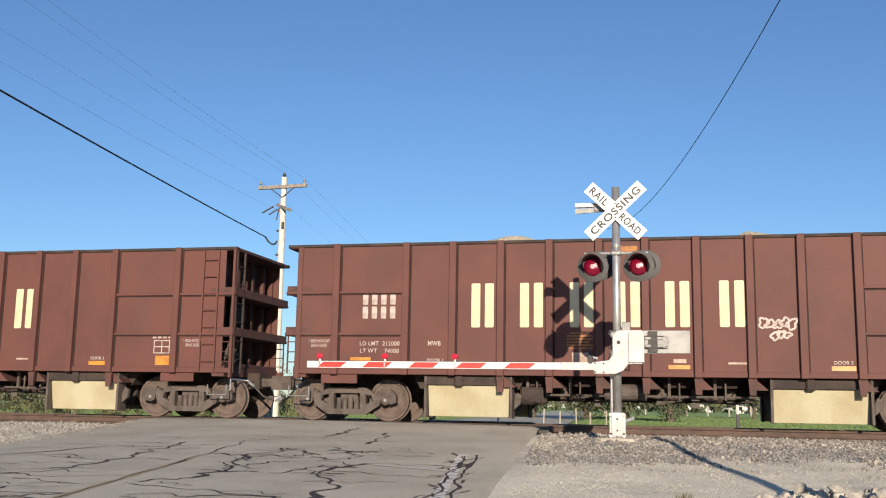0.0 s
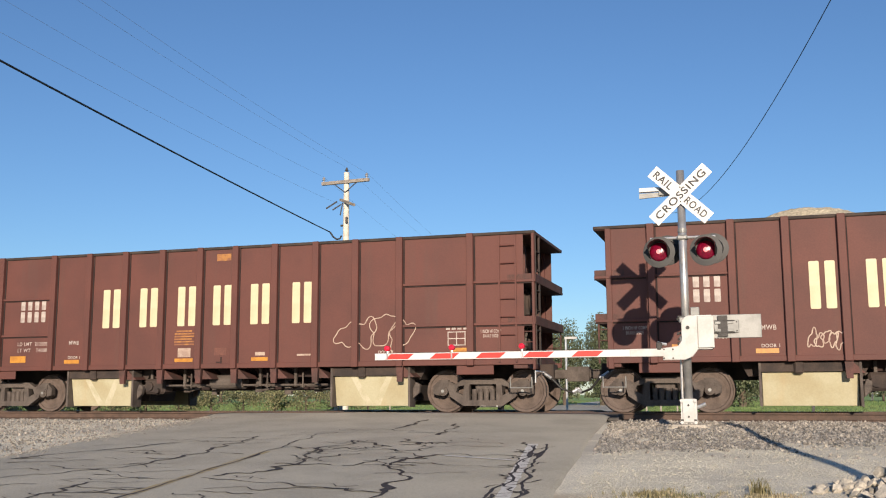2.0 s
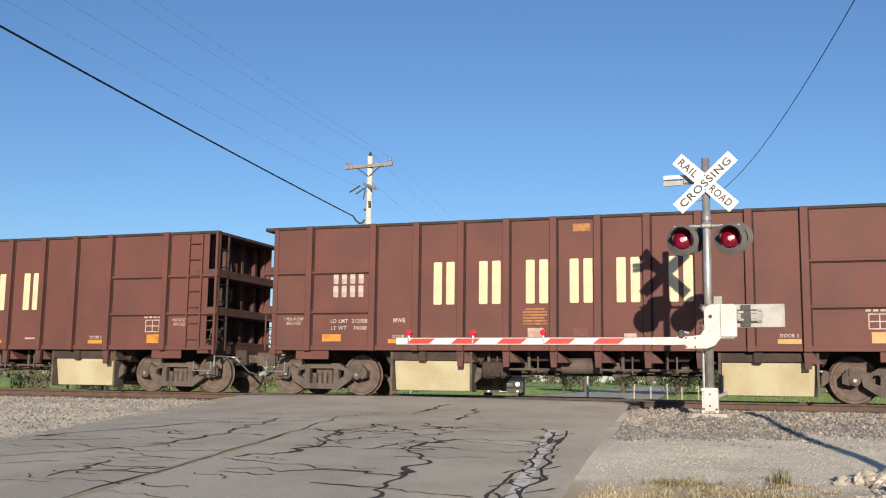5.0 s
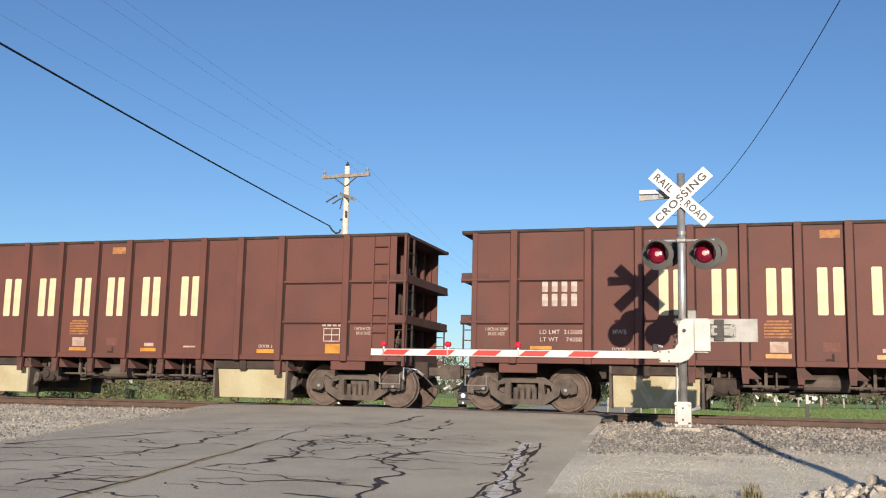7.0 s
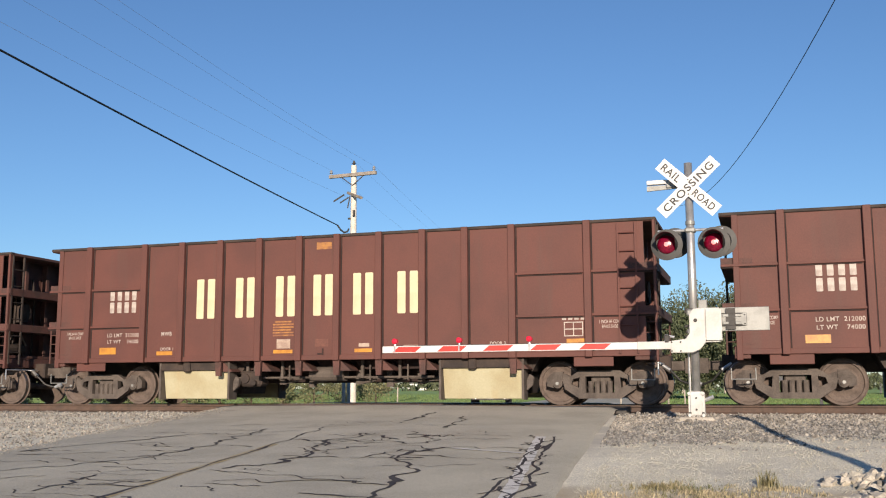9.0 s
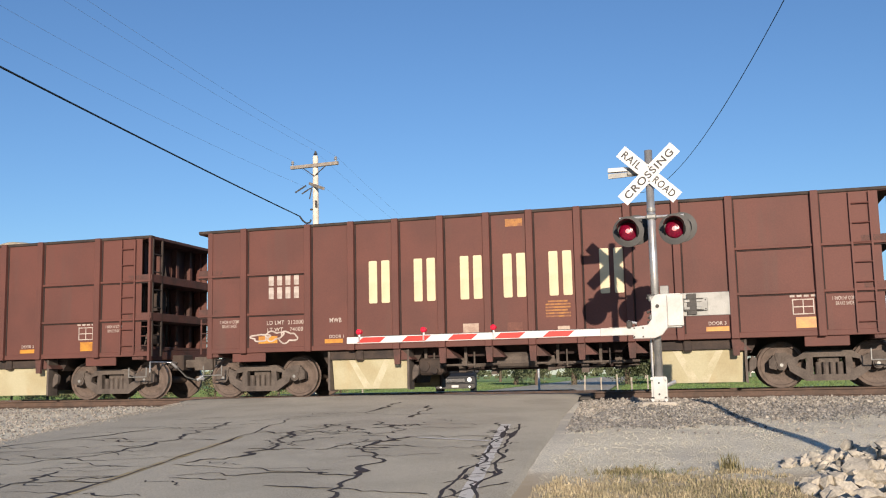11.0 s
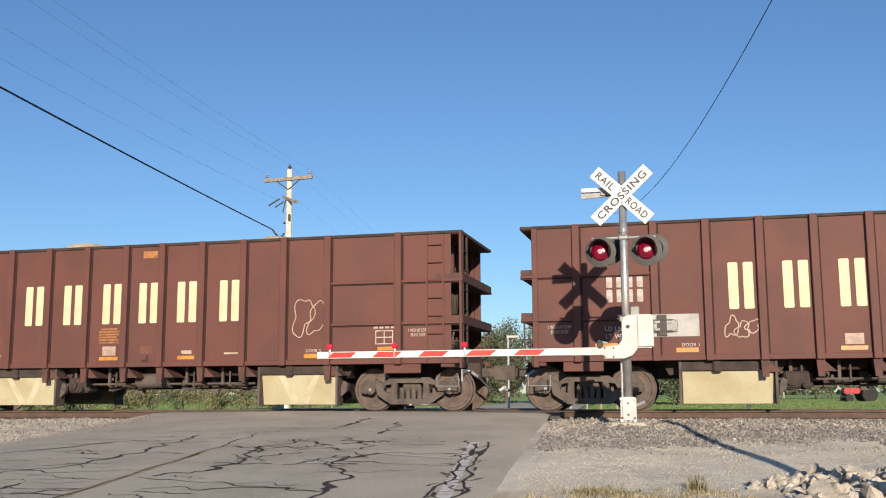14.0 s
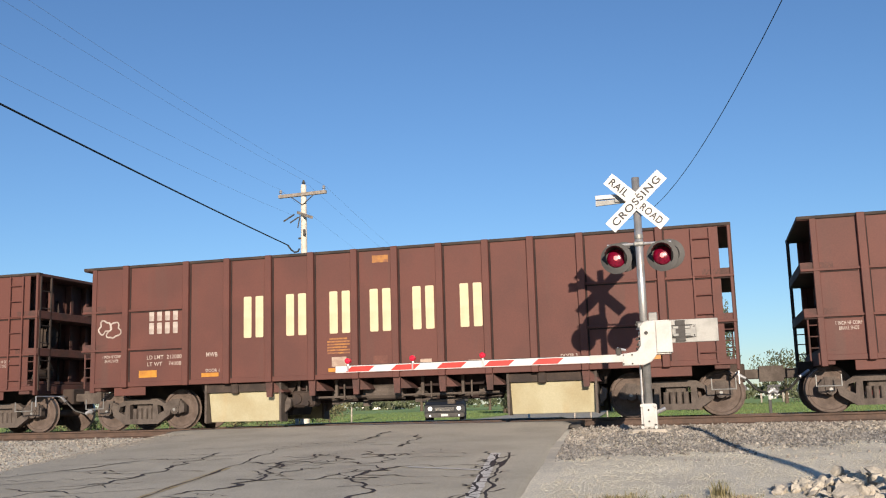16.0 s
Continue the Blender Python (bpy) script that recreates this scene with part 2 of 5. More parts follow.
def piece(name, me, parent=None, label="", at=None):
    ob = new(name, me)
    if parent:
        ob.parent = parent
    if at is not None:
        ob.matrix_basis = at
    if label:
        tagged(ob, label)
    return ob


def B():
    return bmesh.new()


def cable(name, points, r, mat):
    cu = bpy.data.curves.new(name, "CURVE")
    cu.dimensions, cu.bevel_depth, cu.bevel_resolution = "3D", r, 1
    sp = cu.splines.new("POLY")
    sp.points.add(len(points) - 1)
    for q, v in zip(sp.points, points):
        q.co = (*v, 1)
    cu.materials.append(mat)
    return new(name, cu)


def text_mesh(words, width, height, weight=0.0, spacing=1.0):
    """Lettering in the built-in font as a mesh in the x-z plane, fitted to a width and a height, its middle at 0."""
    cu = bpy.data.curves.new("words", "FONT")
    cu.body, cu.align_x, cu.align_y, cu.offset, cu.space_character = words, "CENTER", "CENTER", weight, spacing
    tmp = bpy.data.objects.new("words", cu)
    scene.collection.objects.link(tmp)
    me = bpy.data.meshes.new_from_object(tmp.evaluated_get(bpy.context.evaluated_depsgraph_get()))
    bpy.data.objects.remove(tmp)
    co = np.array([v.co for v in me.vertices])
    lo, hi = co.min(0), co.max(0)
    for v in me.vertices:
        x, y, _ = v.co
        v.co = ((x - (lo[0] + hi[0]) / 2) * width / (hi[0] - lo[0]), 0.0, (y - (lo[1] + hi[1]) / 2) * height / (hi[1] - lo[1]))
    return me


# ---- the ground, the road and the track ----
TRACK_Y, SLOPE, TOP_Y = 21.87, 0.066, 19.4


def road_z(y):
    """Height of the road, which climbs to the crossing and falls away behind it."""
    if y < TOP_Y:
        return -0.05 - (TOP_Y - y) * SLOPE if y > -6 else -0.05 - (TOP_Y + 6) * SLOPE
    if y < 24.6:
        return -0.02
    return max(-0.02 - (y - 24.6) * 0.03, -0.6)


def road_x(y):
    """Shift of the road's middle line, which crosses the track a little askew."""
    return -6.75 - 0.085 * (y - 14.7)


def ground_z(x, y):
    if y < TOP_Y - 0.6:
        z = road_z(y) - 0.035
        z += 0.03 * noise.noise((x * 0.6, y * 0.6, 3)) + 0.012 * noise.noise((x * 3, y * 3, 1))
        d = math.hypot(x + 1.05, y - 16.4)
        z += 0.20 * max(0, 1 - d / 1.1)
        if x > -1.5:
            z += 0.03 * max(0, 1 - abs(y - 17.6) / 1.3)
    elif y < 24.9:
        z = -0.25
    else:
        z = max(-0.25 - (y - 24.9) * 0.08, -0.55) + 0.05 * noise.noise((x * 0.1, y * 0.1, 3))
    half = 4.6
    if abs(x - road_x(y)) < half:
        z = min(z, road_z(y) - 0.05)
    return z


def sheet(name, xs, ys, height, mat):
    bm = B()
    grid = [[bm.verts.new((x, y, height(x, y))) for x in xs] for y in ys]
    for j in range(len(ys) - 1):
        for i in range(len(xs) - 1):
            bm.faces.new((grid[j][i], grid[j][i + 1], grid[j + 1][i + 1], grid[j + 1][i]))
    return part(name, bm, mat, smooth=True)


def steps(a, b, n):
    return [a + (b - a) * i / n for i in range(n + 1)]


def ground_material():
    """Green grass far off, pale gravel on the near side, straw and soil towards the camera."""
    m = M["gravel"].copy()
    m.name = "gravel_and_grass_ground"
    n, link = m.node_tree.nodes, m.node_tree.links.new
    b = n["Principled BSDF"]
    gravel = b.inputs["Base Color"].links[0].from_socket
    tc = n.new("ShaderNodeTexCoord")
    sep = n.new("ShaderNodeSeparateXYZ")
    link(tc.outputs["Object"], sep.inputs[0])
    wob = n.new("ShaderNodeTexNoise")
    wob.inputs["Scale"].default_value, wob.inputs["Detail"].default_value = 1.4, 6
    link(tc.outputs["Object"], wob.inputs["Vector"])

    def blend(lo, hi, amount, under, over):
        add = n.new("ShaderNodeMath")
        add.operation, add.inputs[1].default_value = "MULTIPLY_ADD", amount
        link(wob.outputs[0], add.inputs[0])
        link(sep.outputs[1], add.inputs[2])
        r = n.new("ShaderNodeMapRange")
        r.inputs[1].default_value, r.inputs[2].default_value = lo, hi
        link(add.outputs[0], r.inputs[0])
        mx = n.new("ShaderNodeMix")
        mx.data_type = "RGBA"
        link(r.outputs[0], mx.inputs[0])
        link(under, mx.inputs[6]) if hasattr(under, "node") else None
        if isinstance(under, tuple):
            mx.inputs[6].default_value = under
        link(over, mx.inputs[7]) if hasattr(over, "node") else None
        if isinstance(over, tuple):
            mx.inputs[7].default_value = over
        return mx.outputs[2]

    # broad darker patches of trodden grit
    patch = n.new("ShaderNodeTexNoise")
    patch.inputs["Scale"].default_value, patch.inputs["Detail"].default_value, patch.inputs["Roughness"].default_value = 0.9, 8, 0.65
    stretch = n.new("ShaderNodeMapping")
    stretch.inputs["Scale"].default_value = (0.55, 1.0, 1.0)
    link(tc.outputs["Object"], stretch.inputs[0])
    link(stretch.outputs[0], patch.inputs["Vector"])
    pr = n.new("ShaderNodeMapRange")
    pr.inputs[1].default_value, pr.inputs[2].default_value, pr.inputs[4].default_value = 0.46, 0.64, 0.95
    link(patch.outputs[0], pr.inputs[0])
    worn = n.new("ShaderNodeMix")
    worn.data_type = "RGBA"
    link(pr.outputs[0], worn.inputs[0])
    link(gravel, worn.inputs[6])
    worn.inputs[7].default_value = (0.44, 0.41, 0.345, 1)
    gravel = worn.outputs[2]
    near = blend(10.9, 12.0, 2.0, (0.43, 0.35, 0.235, 1), gravel)
    gn = n.new("ShaderNodeTexNoise")
    gn.inputs["Scale"].default_value, gn.inputs["Detail"].default_value = 0.35, 8
    link(tc.outputs["Object"], gn.inputs["Vector"])
    gr = n.new("ShaderNodeMix")
    gr.data_type = "RGBA"
    gr.inputs[6].default_value, gr.inputs[7].default_value = (0.19, 0.33, 0.06, 1), (0.27, 0.36, 0.11, 1)
    link(gn.outputs[0], gr.inputs[0])
    far = blend(26.2, 27.6, 2.0, near, gr.outputs[2])
    link(far, b.inputs["Base Color"])
    return m


GROUND_MAT = ground_material()
xs = [-3000, -900, -300, -120, -60, -40] + steps(-30, 20, 130)[0:] + [30, 50, 100, 300, 900, 3000]
ys = [-400, -120, -40, -15, -5, 0, 3] + steps(5, 26, 84) + [28, 31, 35, 40, 50, 65, 90, 140, 250, 500, 1200, 3500]
ground = sheet("ground", xs, ys, ground_z, GROUND_MAT)
tagged(ground, "pale gravel verge running into mown green grass", "ground", kind="stuff")
tagged(ground, kind="structure")

road_ys = [-60, -20, -8] + steps(-6, 19.4, 60) + steps(19.6, 20.35, 3)
bm = B()
rows = []
for y in road_ys:
    flare = 0.35 * max(0, (y - 15) / 5)
    e = [0.03 * noise.noise((y * 1.7, k, 0)) + 0.05 * noise.noise((y * 0.4, k, 5)) for k in (1, 9)]
    rows.append([bm.verts.new((road_x(y) + u + (e[0] if i == 0 else e[1] if i == 6 else 0) + (0.25 * flare if i == 6 else 0), y,
                               road_z(y) + 0.03 * (1 - abs(u) / 4.3) - (0.05 if i in (0, 6) else 0.0)))
                 for i, u in enumerate((-4.35, -4.2, -2.0, 0.0, 2.0, 4.23, 4.29))])
for a, b in zip(rows, rows[1:]):
    for i in range(6):
        bm.faces.new((a[i], a[i + 1], b[i + 1], b[i]))
road = part("road", bm, M["asphalt"], smooth=True)
tagged(road, "sun-bleached asphalt road with tar-sealed cracks", "road", kind="structure")

bm = B()
rows = []
for y in [23.75, 24.6, 27, 30, 34, 38, 44, 52, 64, 80, 110, 160, 260]:
    mid = road_x(y)
    rows.append([bm.verts.new((mid + u, y, road_z(y) + 0.02 + (0.035 if y > 30 else 0))) for u in (-3.9, 0, 3.9)])
for a, b in zip(rows, rows[1:]):
    for i in range(2):
        bm.faces.new((a[i], a[i + 1], b[i + 1], b[i]))
tagged(part("road", bm, M["asphalt"]), "grey asphalt road leading away behind the track", "road", kind="structure")


def ribbon(bm, pts, width, lift=0.006):
    """A flat band on the road along points in x and y."""
    prev = None
    for i, (x, y) in enumerate(pts):
        a, b = pts[max(i - 1, 0)], pts[min(i + 1, len(pts) - 1)]
        d = Vector((b[0] - a[0], b[1] - a[1]))
        d = d.normalized() if d.length else Vector((1, 0))
        w = width * (0.45 + 1.9 * max(0, noise.noise((x * 1.3, y * 1.3, 2))) + 0.4 * abs(noise.noise((x * 6, y * 6, 5)))) / 2
        u = 1 - abs(x - road_x(y)) / 4.3
        pair = [bm.verts.new((x + s * -d.y * w, y + s * d.x * w, road_z(y) + 0.03 * u + lift)) for s in (1, -1)]
        if prev:
            bm.faces.new((prev[0], prev[1], pair[1], pair[0]))
        prev = pair


def crack_line(a, b, wiggle, n, seed):
    out = []
    for i in range(n + 1):
        k = i / n
        d = Vector((b[0] - a[0], b[1] - a[1]))
        o = wiggle * (noise.noise((k * 3.1, seed, 0)) * 1.5 + 0.9 * noise.noise((k * 9, seed, 4)) + 0.3 * noise.noise((k * 24, seed, 8)))
        o *= min(1, 4 * k + 0.2, 4 * (1 - k) + 0.2)
        p = Vector(a) + d * k + Vector((-d.y, d.x)).normalized() * o
        out.append((p.x, p.y))
    return out


# worn paint: yellow middle line, white edge line, faint stop line
def painted(name, mat, label, a, b, width, n=60):
    bm = B()
    pts = [(a[0] + (b[0] - a[0]) * i / n, a[1] + (b[1] - a[1]) * i / n) for i in range(n + 1)]
    prev = None
    for x, y in pts:
        d = Vector((b[0] - a[0], b[1] - a[1])).normalized()
        w = width * (1 + 0.25 * noise.noise((x * 4, y * 4, 7))) / 2
        u = 1 - abs(x - road_x(y)) / 4.3
        pair = [bm.verts.new((x + s * -d.y * w, y + s * d.x * w, road_z(y) + 0.03 * u + 0.004)) for s in (1, -1)]
        if prev:
            bm.faces.new((prev[0], prev[1], pair[1], pair[0]))
        prev = pair
    ob = part(name, bm, mat)
    return tagged(ob, label, "road marking", kind="structure")


painted("trim_middle_line", M["road_yellow"], "worn yellow middle line on the asphalt", (-6.22, 6.0), (-6.84, 13.2), 0.12)
painted("trim_edge_line", M["road_white"], "worn white edge line broken by tar", (-2.15, 7.5), (-3.22, 14.7), 0.15)
painted("trim_stop_line", M["road_white"], "faint white stop line on the asphalt", (-3.05, 12.85), (-4.16, 13.2), 0.16, 12)

# tar-sealed cracks: long ones along the lanes, cross ones, and a tangle near the middle
bm = B()
# the main seams: start, end, waver, width
CRACKS = [((-6.40, 7.6), (-6.79, 12.86), 0.05, 0.045), ((-6.79, 12.86), (-7.13, 15.5), 0.12, 0.04),
          ((-7.55, 9.0), (-7.61, 10.16), 0.15, 0.06), ((-9.3, 10.2), (-7.89, 11.74), 0.2, 0.06), ((-7.89, 11.74), (-7.72, 12.92), 0.2, 0.07), ((-7.72, 12.92), (-8.02, 15.2), 0.2, 0.06),
          ((-9.2, 11.5), (-7.91, 11.0), 0.12, 0.05), ((-7.91, 11.0), (-6.6, 11.3), 0.15, 0.05), ((-6.3, 10.8), (-5.76, 11.5), 0.15, 0.10), ((-5.76, 11.5), (-6.07, 12.8), 0.2, 0.08),
          ((-6.07, 12.8), (-6.11, 14.7), 0.2, 0.06), ((-3.55, 8.3), (-3.93, 10.24), 0.16, 0.09), ((-3.93, 10.24), (-3.95, 11.22), 0.12, 0.11), ((-3.95, 11.22), (-4.53, 12.02), 0.12, 0.07),
          ((-4.53, 12.02), (-4.24, 13.22), 0.15, 0.07), ((-4.6, 9.4), (-2.77, 9.1), 0.12, 0.05), ((-5.9, 9.75), (-5.2, 9.7), 0.1, 0.06), ((-6.4, 10.68), (-4.52, 10.24), 0.1, 0.045),
          ((-4.52, 10.24), (-3.85, 10.06), 0.08, 0.045), ((-10.4, 12.1), (-8.96, 14.32), 0.15, 0.07), ((-8.96, 14.32), (-7.3, 14.9), 0.2, 0.05), ((-6.1, 16.6), (-6.07, 18.3), 0.12, 0.06),
          ((-5.04, 15.7), (-5.31, 17.6), 0.15, 0.05), ((-4.9, 12.04), (-4.2, 12.14), 0.12, 0.06), ((-7.6, 9.4), (-6.45, 9.46), 0.1, 0.05), ((-10.3, 9.6), (-8.2, 10.0), 0.2, 0.05)]
# finer cracks branch across the lanes
crk = random.Random(12)
for k in range(44):
    y = 8.4 + 8.2 * (k / 44) + crk.uniform(-0.2, 0.2)
    x = crk.uniform(-10.4, -4.2)
    CRACKS.append(((x, y), (x + crk.uniform(0.5, 1.7), y + crk.uniform(-0.35, 0.35)), 0.16, crk.uniform(0.025, 0.05)))
# a tangle in the middle of the lanes
for k in range(20):
    x, y = -6.1 + 0.32 * (k % 6) + 0.1 * math.sin(k * 5), 12.0 + 0.15 * k
    CRACKS.append(((x, y), (x + 0.8 * math.cos(k * 2.1), y + 0.7 * math.sin(k * 1.3)), 0.2, 0.045 + 0.03 * (k % 4 == 0)))
# along the worn edge line
for k in range(17):
    y = 8.2 + 0.39 * k
    x = -2.255 - 0.1486 * (y - 8.2)
    tilt = 0.22 * (1 if k % 2 else -1) + 0.08 * math.sin(k * 2.7)
    CRACKS.append(((x - 0.15 - 0.05 * (k % 3), y - 1.5 * tilt), (x + 0.13 + 0.05 * (k % 4), y + 1.5 * tilt), 0.10, 0.055))
CRACKS += [((-2.50, 8.0), (-3.15, 14.5), 0.16, 0.06), ((-2.05, 8.0), (-3.03, 14.7), 0.14, 0.06)]
for k, (a, b, wig, w) in enumerate(CRACKS):
    n = max(8, int(math.dist(a, b) * 9))
    ribbon(bm, crack_line(a, b, wig, n, k * 1.37 + 0.3), w)
tagged(part("trim_tar_seams", bm, M["tar"]), "black tar sealant along the road's cracks", "crack sealant", kind="structure")

# crossing surface: dark panels outside and between the rails
surface = tagged(new("crossing_surface"), "dark worn panels of the level crossing", "crossing surface")
for y0, y1 in ((20.30, 21.06), (21.24, 22.50), (22.70, 23.80)):
    for i in range(5):
        x0 = road_x(22) - 4.7 + i * 1.88
        bm = box(B(), x0 + 0.01, x0 + 1.87, y0, y1, -0.16, -0.018)
        if y0 < 20.5:
            for v in bm.verts:
                if v.co.z > -0.1 and v.co.y < y0 + 0.01:
                    v.co.z -= 0.035
        part("crossing_panel", bevel(bm, 0.015), M["rubber"], surface)

# rails, ties and ballast bed
RAIL = [(-0.07, -0.172), (0.07, -0.172), (0.07, -0.16), (0.012, -0.14), (0.009, -0.05), (0.037, -0.035), (0.037, -0.004), (0.03, 0.0), (-0.03, 0.0), (-0.037, -0.004), (-0.037, -0.035), (-0.009, -0.05), (-0.012, -0.14), (-0.07, -0.16)]
for side in (-0.755, 0.755):
    bm = B()
    a = [bm.verts.new((-400, TRACK_Y + side + y, z)) for y, z in RAIL]
    b = [bm.verts.new((400, TRACK_Y + side + y, z)) for y, z in RAIL]
    for i in range(len(a)):
        bm.faces.new((a[i], a[(i + 1) % len(a)], b[(i + 1) % len(a)], b[i]))
    ob = part("rail", bm, M["rail"])
    ob.data.materials.append(M["railtop"])
    ob.data.polygons[7].material_index = 1
    tagged(ob, "rust-brown steel rail with a polished head", "rail", "rails of the track")
tie_bm = bevel(box(B(), -0.115, 0.115, -1.3, 1.3, -0.36, -0.176), 0.012)
tie = part("railway_tie", tie_bm, M["tie"], at=pose(-40, TRACK_Y, 0))
tagged(tie, "weathered dark timber railway tie in ballast", "railway tie", "ties under the rails")
for i in range(1, 112):
    x = -40 + i * 0.52
    if not -13.2 < x < -2.9:
        copy_thing(tie, pose(x, TRACK_Y + 0.02 * math.sin(i * 7.0), 0.004 * math.sin(i * 3.1), 0, 0, 0.7 * math.sin(i * 5)))
bm = B()
prof = [(-3.0, -0.42), (-1.9, -0.24), (-1.3, -0.215), (0, -0.23), (1.3, -0.215), (1.9, -0.24), (3.2, -0.62)]
cols = []
for x in [-400, -120] + steps(-40, 20, 150) + [60, 400]:
    cols.append([bm.verts.new((x, TRACK_Y + y + 0.04 * noise.noise((x * 1.3, y, 0)), z + 0.025 * noise.noise((x * 2.5, y * 2, 1)))) for y, z in prof])
for a, b in zip(cols, cols[1:]):
    for i in range(len(prof) - 1):
        bm.faces.new((a[i], b[i], b[i + 1], a[i + 1]))
tagged(part("track_bed", bm, M["ballast"], smooth=True), "grey crushed-stone ballast bed under the track", "ballast", kind="structure")


def scatter(name, n, region, size, mat, label, seed, keep, lift=0.3, base=None):
    """Broken stones lying on the ground: flattened, jittered octahedra, each turned its own way."""
    rnd = random.Random(seed)
    x0, x1, y0, y1 = region
    spots = []
    while len(spots) < n:
        x, y = rnd.uniform(x0, x1), rnd.uniform(y0, y1)
        if keep(x, y, rnd):
            r = rnd.uniform(*size)
            spots.append((x, y, (base(x, y) if base else -0.22 if y > 20.3 else ground_z(x, y)) + r * lift, r))
    rng = np.random.default_rng(seed)
    s = np.array(spots)
    corners = np.array([(1, 0, 0), (-1, 0, 0), (0, 1, 0), (0, -1, 0), (0, 0, 1), (0, 0, -1)], float)
    v = corners[None] * rng.uniform(0.75, 1.1, (n, 6, 1)) + rng.uniform(-0.4, 0.4, (n, 6, 3))
    v *= (rng.uniform((0.7, 0.6, 0.5), (1.3, 1.1, 0.9), (n, 3)) * s[:, 3:4])[:, None]
    q = rng.normal(size=(n, 4))
    w, i, j, k = (q / np.linalg.norm(q, axis=1, keepdims=True)).T
    turn = np.array([[1 - 2 * (j * j + k * k), 2 * (i * j - k * w), 2 * (i * k + j * w)], [2 * (i * j + k * w), 1 - 2 * (i * i + k * k), 2 * (j * k - i * w)],
                     [2 * (i * k - j * w), 2 * (j * k + i * w), 1 - 2 * (i * i + j * j)]]).transpose(2, 0, 1)
    v = np.einsum("nab,ncb->nca", turn, v) + s[:, None, :3]
    f = np.array([(0, 2, 4), (2, 1, 4), (1, 3, 4), (3, 0, 4), (2, 0, 5), (1, 2, 5), (3, 1, 5), (0, 3, 5)])
    f = (f[None] + 6 * np.arange(n)[:, None, None]).reshape(-1, 3)
    me = bpy.data.meshes.new(name)
    me.from_pydata(v.reshape(-1, 3).tolist(), [], f.tolist())
    me.materials.append(mat)
    return tagged(new(name, me), label, "stones", kind="stuff")


def off_road(x, y):
    return abs(x - road_x(y)) > 4.45


def by_track(x, y, rnd):
    edge = 14.2 + 0.9 * noise.noise((x * 0.7, 0, 4)) + (0.9 if 0.3 < x < 2.5 else 0)
    return off_road(x, y) and rnd.random() < max(0.03, min(1, (y - edge) / 2.2))


scatter("track_stones", 24000, (-3.2, 9, 13.5, 20.9), (0.014, 0.036), M["pebble"], "loose grey and pale ballast stones", 3, by_track)
scatter("track_stones", 17000, (-27, -10.9, 12.5, 20.9), (0.012, 0.030), M["pebble"], "loose grey and pale ballast stones", 4, lambda x, y, r: off_road(x, y))
def grey_patch(x, y, rnd):
    """Darker crushed rock spilled from the track beside the road, with a ragged edge."""
    d = math.hypot((x + 1.5) / 1.9, (y - 15.5) / 1.3) + 0.45 * noise.noise((x * 1.3, y * 1.3, 9))
    e = math.hypot((x - 1.7) / 1.7, (y - 16.3) / 0.9) + 0.45 * noise.noise((x * 1.3, y * 1.3, 5))
    return off_road(x, y) and rnd.random() < max(0, min(1, 1.6 * (1.15 - min(d, e))))


scatter("track_stones", 12000, (-3.3, 3.8, 13.2, 17.6), (0.009, 0.026), M["grey_stone"], "spilled dark grey crushed rock", 8, grey_patch)
scatter("gravel_chips", 32000, (-2.9, 6, 9.5, 16.2), (0.004, 0.010), M["chip"], "fine limestone chips on the verge", 5, lambda x, y, r: off_road(x, y), 0.2)
def road_fringe(x, y, rnd):
    """Grit that wheels and rain carried over the edge of the asphalt, thinning inwards."""
    inward = 4.30 - abs(x - road_x(y))
    reach = 0.10 + 0.14 * noise.noise((y * 0.9, x * 0.1, 6)) + (0.12 if y > 15.5 else 0.0)
    return 0.0 < inward < 0.8 and rnd.random() < math.exp(-inward / max(0.05, reach)) * 0.8


def road_top(x, y):
    return road_z(y) + 0.03 * (1 - abs(x - road_x(y)) / 4.3)


scatter("edge_grit", 2600, (-11.9, -9.7, 8.6, 19.2), (0.005, 0.014), M["pebble"], "limestone grit spilled over the road's edge", 15, road_fringe, 0.2, road_top)
scatter("track_stones", 4000, (-24, 9, 20.1, 23.6), (0.02, 0.045), M["pebble"], "grey ballast stones between the ties", 6,
        lambda x, y, r: not -13 < x < -3 and abs(abs(y - TRACK_Y) - 0.755) > 0.1)


# ---- the train ----
L, HALF, ROOF, SILL = 14.84, 1.53, 3.83, 1.09
POSTS = [1.17, 2.74, 3.77, 4.80, 5.82, 6.84, 7.77, 8.78, 9.80, 10.77, 11.81, 13.42]
WHEEL_R = 0.457
AXLES = (0.42, 2.198, 12.652, 14.43)


def chunky_shape(w, h):
    """A plain upright block with cut corners, painted on thin."""
    c = 0.10 * w
    outline = [(-w / 2 + c, -h / 2), (w / 2 - c, -h / 2), (w / 2, -h / 2 + c), (w / 2, h / 2 - c), (w / 2 - c, h / 2), (-w / 2 + c, h / 2), (-w / 2, h / 2 - c), (-w / 2, -h / 2 + c)]
    return plate(B(), outline, 0.0, 0.004)


def decal(name, x0, x1, z0, z1, mat, car, y=-HALF - 0.007, label=""):
    return part(name, box(B(), x0, x1, y, y + 0.005, z0, z1), mat, car, label)


